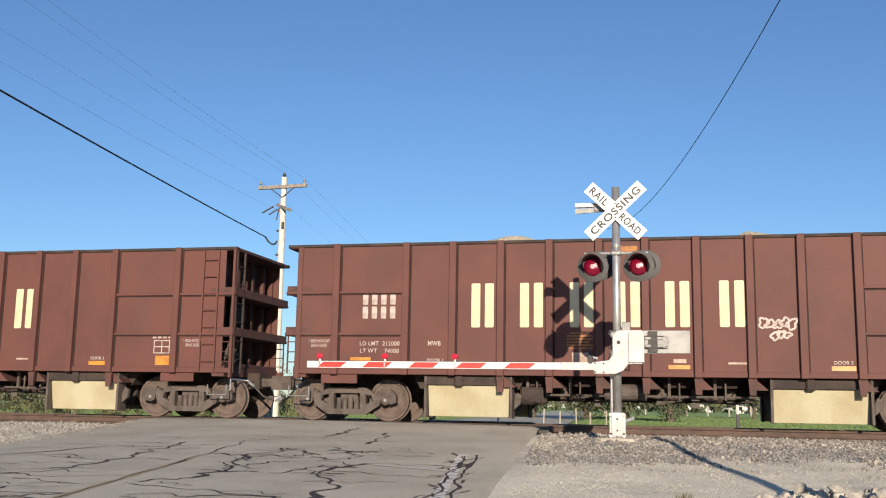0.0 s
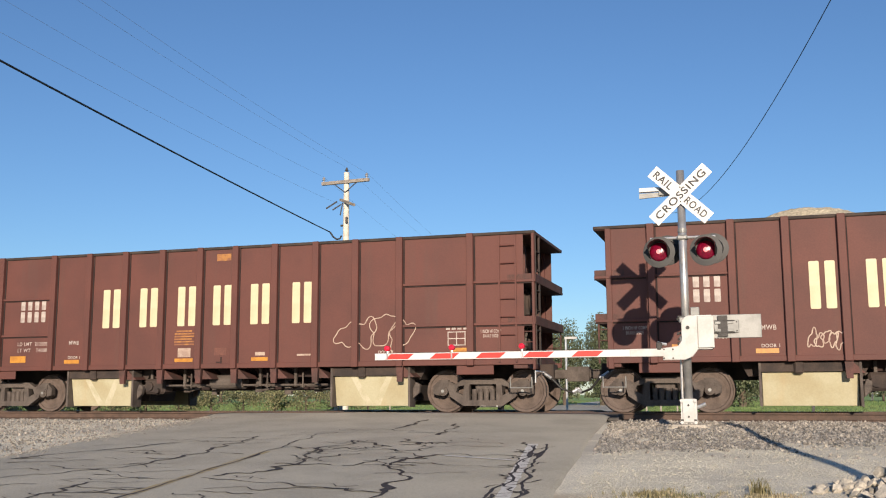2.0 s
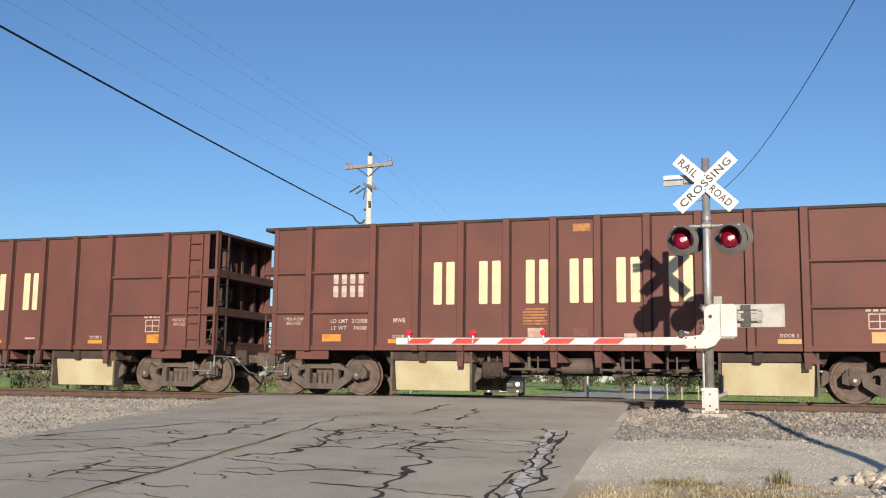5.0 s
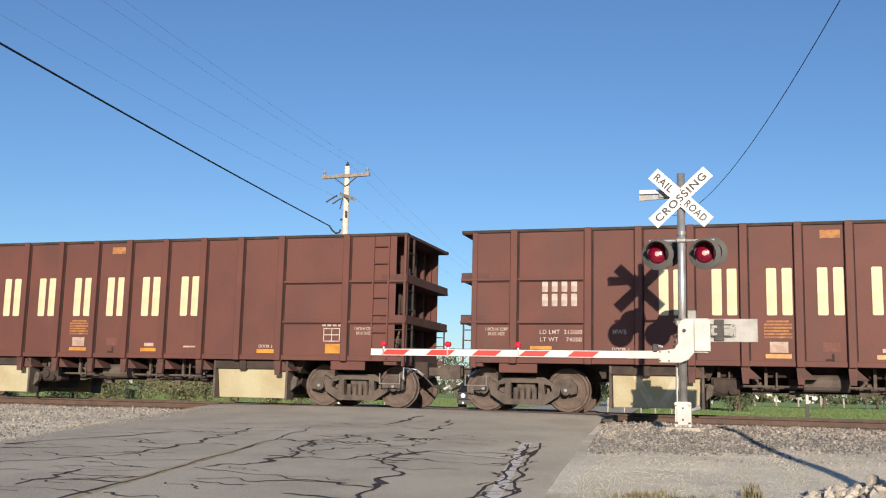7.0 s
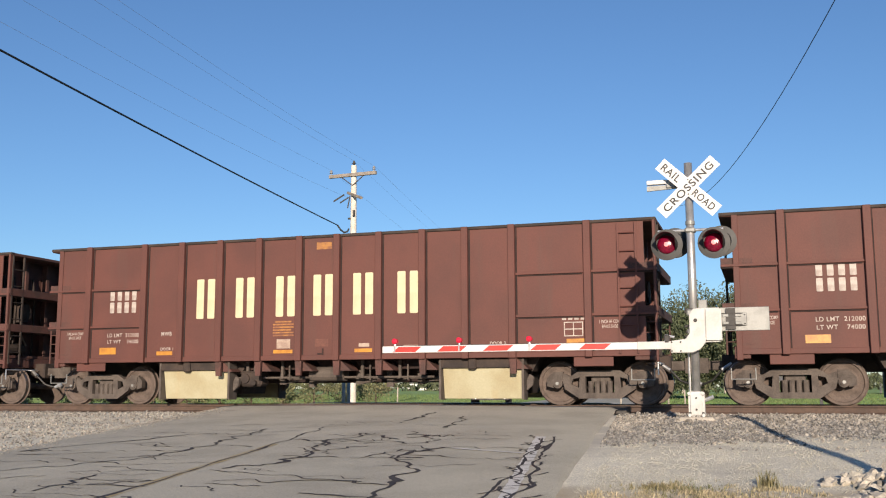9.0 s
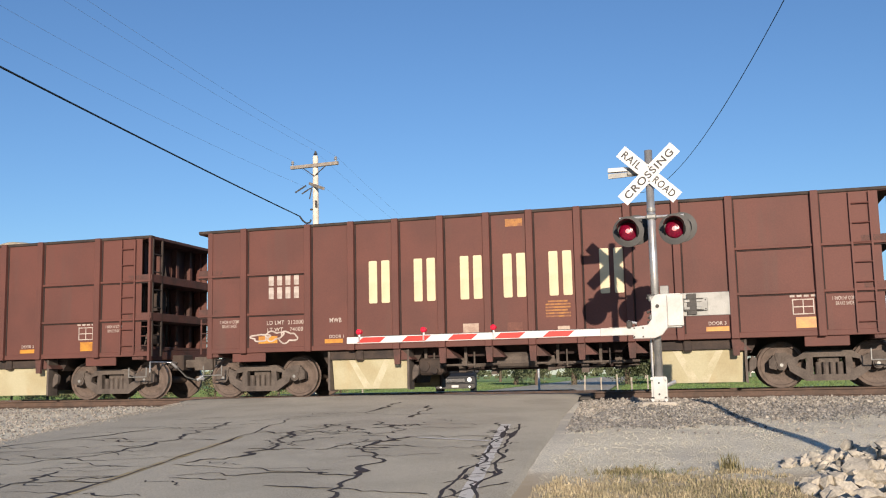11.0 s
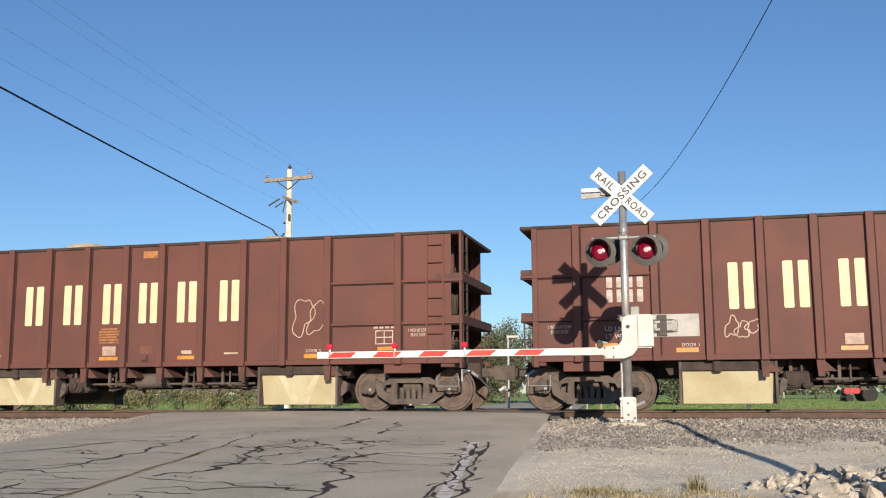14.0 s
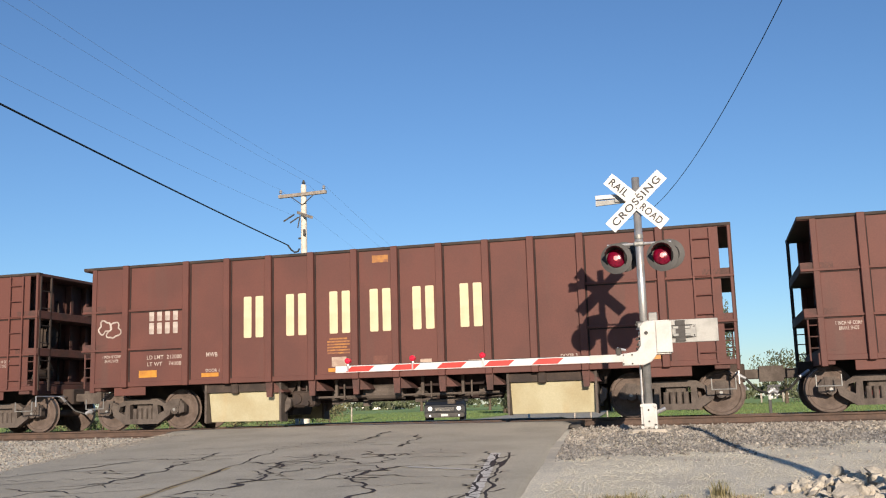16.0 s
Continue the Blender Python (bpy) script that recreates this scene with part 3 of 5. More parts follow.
def wheel_mesh(s):
    """One wheel of a wheelset on the side s, with the axle's end cap and its bolts."""
    prof = [(0.03, 0.90), (0.085, 0.90), (0.09, 0.84), (0.13, 0.83), (0.15, 0.80), (0.30, 0.775), (0.385, 0.79), (0.40, 0.815), (0.452, 0.815), (0.457, 0.80),
            (0.457, 0.72), (0.485, 0.70), (0.475, 0.68), (0.38, 0.68), (0.30, 0.72), (0.13, 0.70), (0.085, 0.69)]
    bm = lathe(B(), [(r, s * h) for r, h in prof], (0, 0, 0), "Y", 28)
    for k in range(3):
        a = k * math.tau / 3
        rod(bm, (0.055 * math.cos(a), s * 0.895, 0.055 * math.sin(a)), (0.055 * math.cos(a), s * 0.915, 0.055 * math.sin(a)), 0.016, seg=6)
    return bm


def side_frame(y0, y1):
    """Cast three-piece truck side: arched over both axles, dropped in the middle around the springs."""
    bm = B()
    top = [(-1.12, 0.40), (-1.12, 0.56), (-1.02, 0.66), (-0.74, 0.66), (-0.62, 0.60), (-0.42, 0.72), (0.42, 0.72), (0.62, 0.60), (0.74, 0.66), (1.02, 0.66), (1.12, 0.56), (1.12, 0.40)]
    low = [(0.98, 0.36), (0.98, 0.50), (0.78, 0.50), (0.74, 0.34), (0.44, 0.14), (-0.44, 0.14), (-0.74, 0.34), (-0.78, 0.50), (-0.98, 0.50), (-0.98, 0.36)]
    out = top + low
    holes = [[(-0.30, 0.26), (0.30, 0.26), (0.30, 0.60), (-0.30, 0.60)], [(-0.60, 0.44), (-0.44, 0.36), (-0.42, 0.58), (-0.56, 0.55)], [(0.60, 0.44), (0.44, 0.36), (0.42, 0.58), (0.56, 0.55)]]
    loops = []
    for y in (y0, y1):
        edges = []
        for loop in [out] + holes:
            vs = [bm.verts.new((x, y, z)) for x, z in loop]
            loops.append(vs)
            edges += [bm.edges.new((vs[i], vs[(i + 1) % len(vs)])) for i in range(len(vs))]
        bmesh.ops.triangle_fill(bm, use_beauty=True, use_dissolve=False, edges=edges)
    n = len(loops) // 2
    for k in range(n):
        a, b = loops[k], loops[k + n]
        for i in range(len(a)):
            j = (i + 1) % len(a)
            bm.faces.new((a[i], a[j], b[j], b[i]))
    return bm


def hopper_car():
    car = new("hopper_car")
    car.empty_display_size = 0.3
    for s in (-1, 1):
        y = s * HALF
        a, b = min(y, y - s * 0.02), max(y, y - s * 0.02)
        part("side_sheet", box(B(), 0.24, L - 0.26, a, b, SILL, ROOF - 0.02), M["car"], car)
        # side sill and top rail
        part("side_sill", bevel(box(B(), 0.24, L - 0.06, min(y + s * 0.02, y - s * 0.10), max(y + s * 0.02, y - s * 0.10), SILL - 0.09, SILL + 0.02), 0.008), M["car"], car)
        part("top_rail", bevel(box(B(), 0.0, L, min(y + s * 0.035, y - s * 0.12), max(y + s * 0.035, y - s * 0.12), ROOF - 0.065, ROOF), 0.012), M["under"], car, "blackened top rail")
        post = box(B(), -0.075, 0.075, min(y, y + s * 0.10), max(y, y + s * 0.10), SILL - 0.10, ROOF - 0.004)
        post = part("side_post", bevel(post, 0.01), M["car"], car, at=pose(POSTS[0], 0, 0))
        # flat dark strip that gives each post a recessed-looking edge
        dark_line = None if s > 0 else part("post_seam", box(B(), 0.075, 0.108, min(y, y + s * 0.012), max(y, y + s * 0.012), SILL + 0.02, ROOF - 0.07), M["dark_line"], car, "thin dark strip painted on the side", at=pose(POSTS[0], 0, 0))
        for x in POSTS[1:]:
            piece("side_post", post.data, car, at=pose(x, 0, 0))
            if dark_line:
                piece("post_seam", dark_line.data, car, "thin dark strip painted on the side", at=pose(x, 0, 0))
        for x, w in ((0.30, 0.06), (L - 0.05, 0.03)) if s < 0 else ((0.30, 0.06), (L - 0.46, 0.05)):
            part("corner_post", bevel(box(B(), x - w, x + w, min(y + s * 0.03, y - s * 0.1), max(y + s * 0.03, y - s * 0.1), SILL - 0.2, ROOF - 0.03), 0.01), M["car"], car)
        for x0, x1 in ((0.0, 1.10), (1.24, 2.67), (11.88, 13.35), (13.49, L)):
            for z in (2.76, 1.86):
                # a dark strip painted in for the shadow below each stiffener
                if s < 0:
                    part("stiffener_seam", box(B(), x0 + 0.05 * (x0 > 1), x1 - 0.05, min(y - s * 0.005, y + s * 0.014), max(y - s * 0.005, y + s * 0.014), z - 0.055, z - 0.025), M["dark_line"], car, "thin dark strip painted on the side")
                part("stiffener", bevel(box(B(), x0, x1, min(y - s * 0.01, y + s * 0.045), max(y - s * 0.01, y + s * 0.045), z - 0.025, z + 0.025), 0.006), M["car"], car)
        # tapering gussets under the posts
        for x in POSTS[3:-3] + POSTS[-2:-1]:
            bm = plate(B(), [(x - 0.085, SILL - 0.09), (x + 0.075, SILL - 0.09), (x + 0.06, 0.66), (x - 0.06, 0.66)], min(y + s * 0.03, y - s * 0.04), max(y + s * 0.03, y - s * 0.04))
            plate(bm, [(x - 0.05, SILL - 0.1), (x + 0.05, SILL - 0.1), (x + 0.30, 0.76), (x + 0.02, 0.76)], min(y - s * 0.1, y - s * 0.6), max(y - s * 0.1, y - s * 0.6))
            part("gusset", bm, M["car_end"], car)
        # cream ballast doors in dark frames
        for x0 in (3.21, 10.19):
            bm = B()
            vs = []
            for x, z, d in ((x0, 0.14, 0.32), (x0 + 1.76, 0.14, 0.32), (x0 + 1.76, 0.80, 0.20), (x0, 0.80, 0.20)):
                vs.append((x, y - s * d, z))
            f = [bm.verts.new(v) for v in vs]
            g = [bm.verts.new((v[0], v[1] - s * 0.03, v[2])) for v in vs]
            bm.faces.new(f)
            bm.faces.new(g[::-1])
            for i in range(4):
                j = (i + 1) % 4
                bm.faces.new((f[j], f[i], g[i], g[j]))
            d = part("hopper_door", bevel(bm, 0.008), M["door"], car, "dusty cream steel ballast door")
            part("door_lip", bevel(box(B(), x0 + 0.02, x0 + 1.74, min(y - s * 0.17, y - s * 0.215), max(y - s * 0.17, y - s * 0.215), 0.815, 0.85), 0.008), M["truck"], car, "dusty steel door lip")
            part("door_header", box(B(), x0 - 0.05, x0 + 1.81, min(y - s * 0.12, y - s * 0.30), max(y - s * 0.12, y - s * 0.30), 0.80, 0.98), M["under"], car)
            part("door_catch", bevel(box(B(), x0 + 0.60, x0 + 0.78, min(y - s * 0.05, y - s * 0.2), max(y - s * 0.05, y - s * 0.2), 0.76, 0.99), 0.03), M["under"], car)
            for x in (x0 - 0.06, x0 + 1.77):
                part("door_hinge", plate(B(), [(x, 0.14), (x + 0.05, 0.12), (x + 0.05, 0.98), (x, 0.98)], min(y - s * 0.1, y - s * 0.45), max(y - s * 0.1, y - s * 0.45)), M["truck"], car)
            part("door_lever", bevel(plate(B(), [(x0 + 1.84, 0.30), (x0 + 1.98, 0.42), (x0 + 2.0, 0.60), (x0 + 1.90, 0.66), (x0 + 1.84, 0.52)], min(y - s * 0.22, y - s * 0.34), max(y - s * 0.22, y - s * 0.34)), 0.015), M["truck"], car, "dusty door lever")
    # floor and slope sheets between the sides
    bm = B()
    for x0, x1 in ((2.95, 5.1), (9.9, 12.1)):
        plate(bm, [(x0 - 0.2, SILL), (x1 + 0.2, SILL), (x1, 0.72), (x0, 0.72)], -1.0, 1.0)
        plate(bm, [(x0 + 0.2, 0.72), (x1 - 0.1, 0.72), (x1 - 0.2, 0.25), (x0 + 0.35, 0.25)], -0.55, 0.55)
    box(bm, 0.4, L - 0.4, -1.49, 1.49, SILL - 0.05, SILL + 0.02)
    part("hopper_floor", bm, M["under"], car)
    part("centre_sill", bevel(box(B(), -0.1, L + 0.1, -0.22, 0.22, 0.66, SILL - 0.05), 0.02), M["under"], car)
    # bearers and centre hopper coloured near-black to deepen the shade under the floor
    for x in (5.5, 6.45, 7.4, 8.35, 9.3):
        part("cross_bearer", plate(B(), [(x - 0.42, SILL - 0.05), (x + 0.42, SILL - 0.05), (x + 0.22, 0.80), (x - 0.22, 0.80)], -0.95, 0.95), M["dark_line"], car)
    part("centre_hopper", bevel(plate(B(), [(4.9, SILL - 0.05), (9.9, SILL - 0.05), (9.7, 0.50), (5.1, 0.50)], -0.30, 0.30), 0.01), M["dark_line"], car)
    for k, x in enumerate((5.2, 6.0, 6.7, 8.0, 8.7, 9.4)):
        bm = B()
        y = -0.75 + 0.12 * (k % 3)
        box(bm, x - 0.06, x + 0.10, y - 0.05, y + 0.05, 0.40 + 0.06 * (k % 2), 0.78)
        rod(bm, (x, y, 0.48), (x + 0.45, y - 0.1, 0.56), 0.03, seg=6)
        rod(bm, (x + 0.1, y - 0.25, 0.66), (x + 0.1, y + 0.3, 0.66), 0.045, seg=8)
        part("door_linkage", bm, M["truck"], car, "dusty door linkage")
    bm = rod(B(), (6.9, -0.95, 0.70), (7.75, -0.95, 0.70), 0.17, seg=14)
    part("air_reservoir", bm, M["truck"], car, smooth=False)
    bm = B()
    for y, z in ((-1.05, 0.62), (-0.7, 0.60), (0.9, 0.62)):
        rod(bm, (4.95, y, z), (9.9, y, z), 0.025, seg=6)
    for x in (5.3, 6.2, 8.2, 9.1):
        box(bm, x - 0.03, x + 0.03, -1.08, -1.02, 0.60, 1.0)
        rod(bm, (x + 0.2, -1.1, 0.55), (x + 0.2, -1.1, 0.9), 0.02, seg=6)
    part("brake_rigging", bm, M["truck"], car)
    bm = bevel(box(B(), 5.15, 5.7, -1.15, -0.75, 0.42, 0.78), 0.05)
    rod(bm, (5.3, -1.2, 0.6), (5.3, -0.7, 0.6), 0.11, seg=10)
    rod(bm, (5.55, -1.25, 0.5), (5.55, -1.0, 0.5), 0.06, seg=8)
    part("door_engine", bm, M["under"], car)
    # ends: a set-back bulkhead with three shelves and upright stiffeners
    for e, x in ((-1, 0.0), (1, L)):
        xb = x - e * 0.62
        part("end_sheet", box(B(), min(xb, xb - e * 0.02), max(xb, xb - e * 0.02), -HALF + 0.03, HALF - 0.03, 1.25, ROOF - 0.03), M["car_end"], car)
        for z, dx in ((ROOF - 0.045, 0.0), (2.76, 0.0), (1.86, 0.0), (1.20, 0.25)):
            part("end_shelf", bevel(box(B(), min(xb, x - e * dx), max(xb, x - e * dx), -HALF, HALF, z - 0.035, z + (0.155 if 1.5 < z < 3 else 0.035)), 0.008), M["car_end"], car)
        for y in (-1.05, -0.4, 0.4, 1.05):
            part("end_post", bevel(box(B(), min(xb, xb + e * 0.16), max(xb, xb + e * 0.16), y - 0.06, y + 0.06, 1.25, ROOF - 0.05), 0.01), M["car_end"], car)
        part("roof_plate", bevel(box(B(), min(x - e * 0.40, x - e * 0.85), max(x - e * 0.40, x - e * 0.85), -1.1, 1.1, ROOF - 0.09, ROOF + 0.07), 0.03), M["car_end"], car)
        part("end_sill", bevel(box(B(), min(x - e * 0.5, x - e * 0.2), max(x - e * 0.5, x - e * 0.2), -HALF + 0.02, HALF - 0.02, 0.92, 1.16), 0.01), M["car_end"], car)
        # coupler with its shank, and an air hose
        bm = bevel(box(B(), min(x - e * 0.3, x + e * 0.45), max(x - e * 0.3, x + e * 0.45), -0.1, 0.1, 0.72, 0.92), 0.02)
        box(bm, min(x + e * 0.38, x + e * 0.62), max(x + e * 0.38, x + e * 0.62), -0.17, 0.15, 0.66, 0.98)
        part("coupler", bm, M["truck"], car)
        cu = B()
        pts = [(x - e * 0.1, -0.45, 0.85), (x + e * 0.1, -0.5, 0.72), (x + e * 0.3, -0.42, 0.5), (x + e * 0.52, -0.3, 0.42), (x + e * 0.66, -0.25, 0.5)]
        for p, q in zip(pts, pts[1:]):
            rod(cu, p, q, 0.025, seg=7)
        part("air_hose", cu, M["black"], car)
        part("hose_fitting", rod(B(), pts[3], pts[4], 0.045, seg=8), M["galv"], car, "bright steel hose fitting")
        part("hose_fitting", rod(B(), pts[0], pts[1], 0.038, seg=8), M["galv"], car, "bright steel hose fitting")
        # side ladder near each end, and end ladder stiles
        for s in (-1, 1):
            if e == s * -1:
                xl = x - e * 0.78
                lad = B()
                for xx in (xl, xl + e * 0.36):
                    box(lad, xx - 0.018, xx + 0.018, min(s * (HALF + 0.04), s * (HALF + 0.065)), max(s * (HALF + 0.04), s * (HALF + 0.065)), 1.05, ROOF - 0.08)
                for k in range(7):
                    z = 1.25 + k * 0.38
                    rod(lad, (xl, s * (HALF + 0.052), z), (xl + e * 0.36, s * (HALF + 0.052), z), 0.014, seg=6)
                    rod(lad, (xl, s * HALF, z), (xl, s * (HALF + 0.052), z), 0.012, seg=6)
                    rod(lad, (xl + e * 0.36, s * HALF, z), (xl + e * 0.36, s * (HALF + 0.052), z), 0.012, seg=6)
                part("ladder", lad, M["car"], car)
            if e == s:
                continue
            bm = B()
            for yy in (s * (HALF - 0.08), s * (HALF - 0.48)):
                box(bm, x - e * 0.02 - 0.02, x - e * 0.02 + 0.02, yy - 0.02, yy + 0.02, 1.0, ROOF - 0.06)
            for k in range(6):
                z = 1.3 + k * 0.42
                rod(bm, (x - e * 0.02, s * (HALF - 0.08), z), (x - e * 0.02, s * (HALF - 0.48), z), 0.014, seg=6)
            part("end_ladder", bm, M["under"], car, "grimy black end ladder")
        for s in (-1, 1):
            y = s * (HALF - 0.03)
            xa, xb2 = x - e * 0.12, x - e * 0.58
            bm = rod(B(), (xa, y, 0.52), (xb2, y, 0.52), 0.013, seg=6)
            for xx in (xa, xb2):
                rod(bm, (xx, y, 0.51), (xx, y, 0.74), 0.013, seg=6)
            part("sill_step", bm, M["alu"], car, "bare steel sill step")
            for k in range(3):
                part("grab_iron", rod(B(), (x - e * 0.06, y, 1.25 + k * 0.22), (x - e * 0.40, y, 1.25 + k * 0.22), 0.013, seg=6), M["car_end"], car)
            part("corner_stile", rod(B(), (x - e * 0.06, y, 1.0), (x - e * 0.06, y, 1.86), 0.02, seg=6), M["car_end"], car)
    # brake wheel gear on the leading end
    bm = lathe(B(), [(0.24, -0.02), (0.26, 0.0), (0.24, 0.02)], (L - 0.28, -0.65, 2.35), "X", 18)
    box(bm, L - 0.5, L - 0.3, -0.8, -0.5, 2.1, 2.6)
    rod(bm, (L - 0.35, -0.65, 2.2), (L - 0.35, -0.65, 1.2), 0.03, seg=6)
    part("hand_brake", bm, M["under"], car)
    # pipes and brake gear that crowd the leading end
    for y in (-1.22, -0.85, -0.15):
        part("brake_pipe", rod(rod(B(), (L - 0.44, y, 0.95), (L - 0.40, y, 2.55), 0.03, seg=6), (L - 0.40, y, 2.55), (L - 0.58, y + 0.1, 3.3), 0.03, seg=6), M["under"], car, "grimy brake pipe")
    part("brake_cylinder", rod(B(), (L - 0.40, -1.15, 1.42), (L - 0.40, -0.55, 1.42), 0.13, seg=12), M["under"], car, "grimy brake cylinder")
    part("brake_lever", rod(rod(B(), (L - 0.34, -1.3, 1.2), (L - 0.30, -0.9, 2.0), 0.025, seg=6), (L - 0.30, -0.9, 2.0), (L - 0.30, -0.5, 1.5), 0.025, seg=6), M["truck"], car, "dusty brake lever")
    part("uncoupling_lever", rod(rod(B(), (L - 0.05, -1.45, 0.86), (L - 0.05, -0.3, 0.86), 0.018, seg=6), (L - 0.05, -1.45, 0.86), (L - 0.05, -1.45, 0.62), 0.018, seg=6), M["galv"], car)
    # trucks
    for x in (AXLES[0] + 0.889, AXLES[2] + 0.889):
        tr = part("truck", bevel(box(B(), -0.2, 0.2, -0.95, 0.95, 0.42, 0.68), 0.03), M["truck"], car, "dusty cast-steel truck", at=pose(x, 0, 0))
        for s in (-1, 1):
            y = s * 1.0
            part("side_frame", side_frame(min(y - 0.07, y + 0.07), max(y - 0.07, y + 0.07)), M["truck"], tr)
            for k in (-0.2, -0.065, 0.065, 0.2):
                part("spring", rod(B(), (k, y, 0.25), (k, y, 0.5), 0.058, seg=8), M["truck"], tr)
            for ax in (-0.889, 0.889):
                bm = bevel(box(B(), ax - 0.155, ax + 0.155, min(y - 0.09, y + 0.09), max(y - 0.09, y + 0.09), 0.50, 0.70), 0.045, 2)
                rod(bm, (ax, y - 0.02 * s, WHEEL_R), (ax, y + 0.10 * s, WHEEL_R), 0.105, seg=16)
                rod(bm, (ax, y + 0.10 * s, WHEEL_R), (ax, y + 0.125 * s, WHEEL_R), 0.075, seg=12)
                part("bearing_box", bm, M["truck"], tr)
                if s < 0:
                    part("bearing_cap", rod(B(), (ax, y - 0.12, WHEEL_R), (ax, y - 0.135, WHEEL_R), 0.035, seg=10), M["alu"], tr, "worn bright bearing cap")
        part("bolster_plate", bevel(box(B(), -0.46, 0.36, -HALF + 0.03, -HALF + 0.07, 0.80, SILL - 0.085), 0.01), M["car"], tr, "rust-brown plate over the truck")
        part("brake_beam", rod(rod(B(), (-0.42, -0.75, 0.36), (-0.42, 0.75, 0.36), 0.04, seg=6), (0.42, -0.75, 0.36), (0.42, 0.75, 0.36), 0.04, seg=6), M["under"], tr)
    for x in AXLES:
        ws = part("wheelset", rod(B(), (0, -0.69, 0), (0, 0.69, 0), 0.085, seg=14), M["wheel"], car, "worn steel wheelset", at=pose(x, 0, WHEEL_R))
        for s in (-1, 1):
            wh = part("wheel", wheel_mesh(s), M["wheel"], ws)
            wh.data.materials.append(M["tread"])
            for p in wh.data.polygons:
                if 0.44 < math.hypot(p.center.x, p.center.z) < 0.49 and abs(p.normal.y) < 0.75:
                    p.material_index = 1
    # big cream emblem blocks, small stencil bars, readable stencils and stickers
    block = None
    for x in (4.41, 5.445, 6.48, 7.42, 8.395, 9.45):
        for dx in (-0.145, 0.145):
            at = pose(x + dx, -HALF - 0.008, 2.46)
            if block is None:
                block = part("emblem_block", chunky_shape(0.19, 0.93), M["cream"], car, "plain cream painted block", at=at)
            else:
                piece("emblem_block", block.data, car, "plain cream painted block", at=at)
    bar = None
    for z in (2.62, 2.32):
        for k in range(4):
            at = pose(1.83 + k * 0.205, -HALF - 0.008, z)
            if bar is None:
                bar = part("stencil_bar", chunky_shape(0.12, 0.26), M["white_mark"], car, "white stencil bar", at=at)
            else:
                piece("stencil_bar", bar.data, car, "white stencil bar", at=at)
    for words, x, z, w, h in (("LD LMT  212000", 2.17, 1.655, 0.89, 0.09), ("LT WT    74000", 2.17, 1.50, 0.87, 0.09), ("MWB", 3.38, 1.66, 0.28, 0.10), ("DOOR 1", 3.40, 1.305, 0.34, 0.07), ("DOOR 3", 11.48, 1.305, 0.34, 0.07),
                              ("1 INCH HF COMP\nBRAKE SHOE", 0.80, 1.66, 0.48, 0.17), ("1 INCH HF COMP\nBRAKE SHOE", 13.86, 1.66, 0.44, 0.17)):
        me = text_mesh(words, w, h, 0.012, 1.1)
        me.materials.append(M["white_mark"])
        piece("stencil", me, car, "white stencilled lettering", at=pose(x, -HALF - 0.008, z))
    for x0, x1, z0, z1, mat in ((1.52, 1.98, 1.20, 1.36, "orange"), (3.12, 3.55, 1.16, 1.25, "orange"), (6.20, 6.68, 1.16, 1.24, "orange"), (8.20, 8.62, 1.16, 1.24, "orange"),
                                (11.26, 11.70, 1.15, 1.24, "orange"), (12.95, 13.32, 1.16, 1.37, "orange"), (6.28, 6.62, 1.27, 1.48, "pale"), (7.25, 7.62, 3.50, 3.66, "faded"),
                                (8.3, 8.55, 1.28, 1.36, "pale"), (7.24, 7.56, 1.30, 1.47, "rust"), (9.35, 9.7, 1.26, 1.30, "pale")):
        decal("sticker", x0, x1, z0, z1, M[mat], car, label={"orange": "orange reflective sticker", "pale": "pale worn sticker", "faded": "faded orange paint patch", "rust": "faint worn paint patch"}[mat])
    part("corner_mark", box(box(B(), 7.41, 7.45, -HALF - 0.012, -HALF - 0.003, 1.11, 1.26), 7.30, 7.41, -HALF - 0.012, -HALF - 0.003, 1.12, 1.155), M["dark_line"], car, "black painted corner mark")
    for k in range(6):
        decal("notice_bar", 6.18 + 0.05 * (k == 0), 6.70 - 0.06 * (k in (0, 3)), 1.86 - k * 0.062, 1.895 - k * 0.062, M["faded"], car, label="faded orange notice line")
    for z in (1.42, 1.56, 1.70):
        decal("panel_line", 12.90, 13.30, z, z + 0.02, M["white_mark"], car, -HALF - 0.009, "white stencilled panel line")
    for x in (12.90, 13.09, 13.28):
        decal("panel_line", x, x + 0.02, 1.42, 1.72, M["white_mark"], car, -HALF - 0.012, "white stencilled panel line")
    for k in range(4):
        decal("stencil_dash", 12.86 + k * 0.13, 12.95 + k * 0.13, 1.76, 1.80, M["white_mark"], car, label="white stencil dash")
    # the ballast inside, heaped a little below the top rail
    bm = B()
    nx, ny = 44, 10
    g = []
    for i in range(nx + 1):
        row = []
        for j in range(ny + 1):
            x, y = 0.66 + (L - 1.32) * i / nx, -1.49 + 2.98 * j / ny
            heap = max(math.exp(-((x - 4.6) / 1.3) ** 2), math.exp(-((x - 10.4) / 1.3) ** 2)) * (1 - (y / 1.5) ** 2)
            row.append(bm.verts.new((x, y, ROOF - 0.55 + 0.50 * heap + 0.05 * noise.noise((x * 2.2, y * 2.2, 0)))))
        g.append(row)
    for i in range(nx):
        for j in range(ny):
            bm.faces.new((g[i][j], g[i + 1][j], g[i + 1][j + 1], g[i][j + 1]))
    part("ballast_load", bm, M["load"], car, "pale crushed-stone load", smooth=True)
    return tagged(car, "rust-brown steel ballast hopper car with cream doors", "hopper car", "cars of the ballast train")


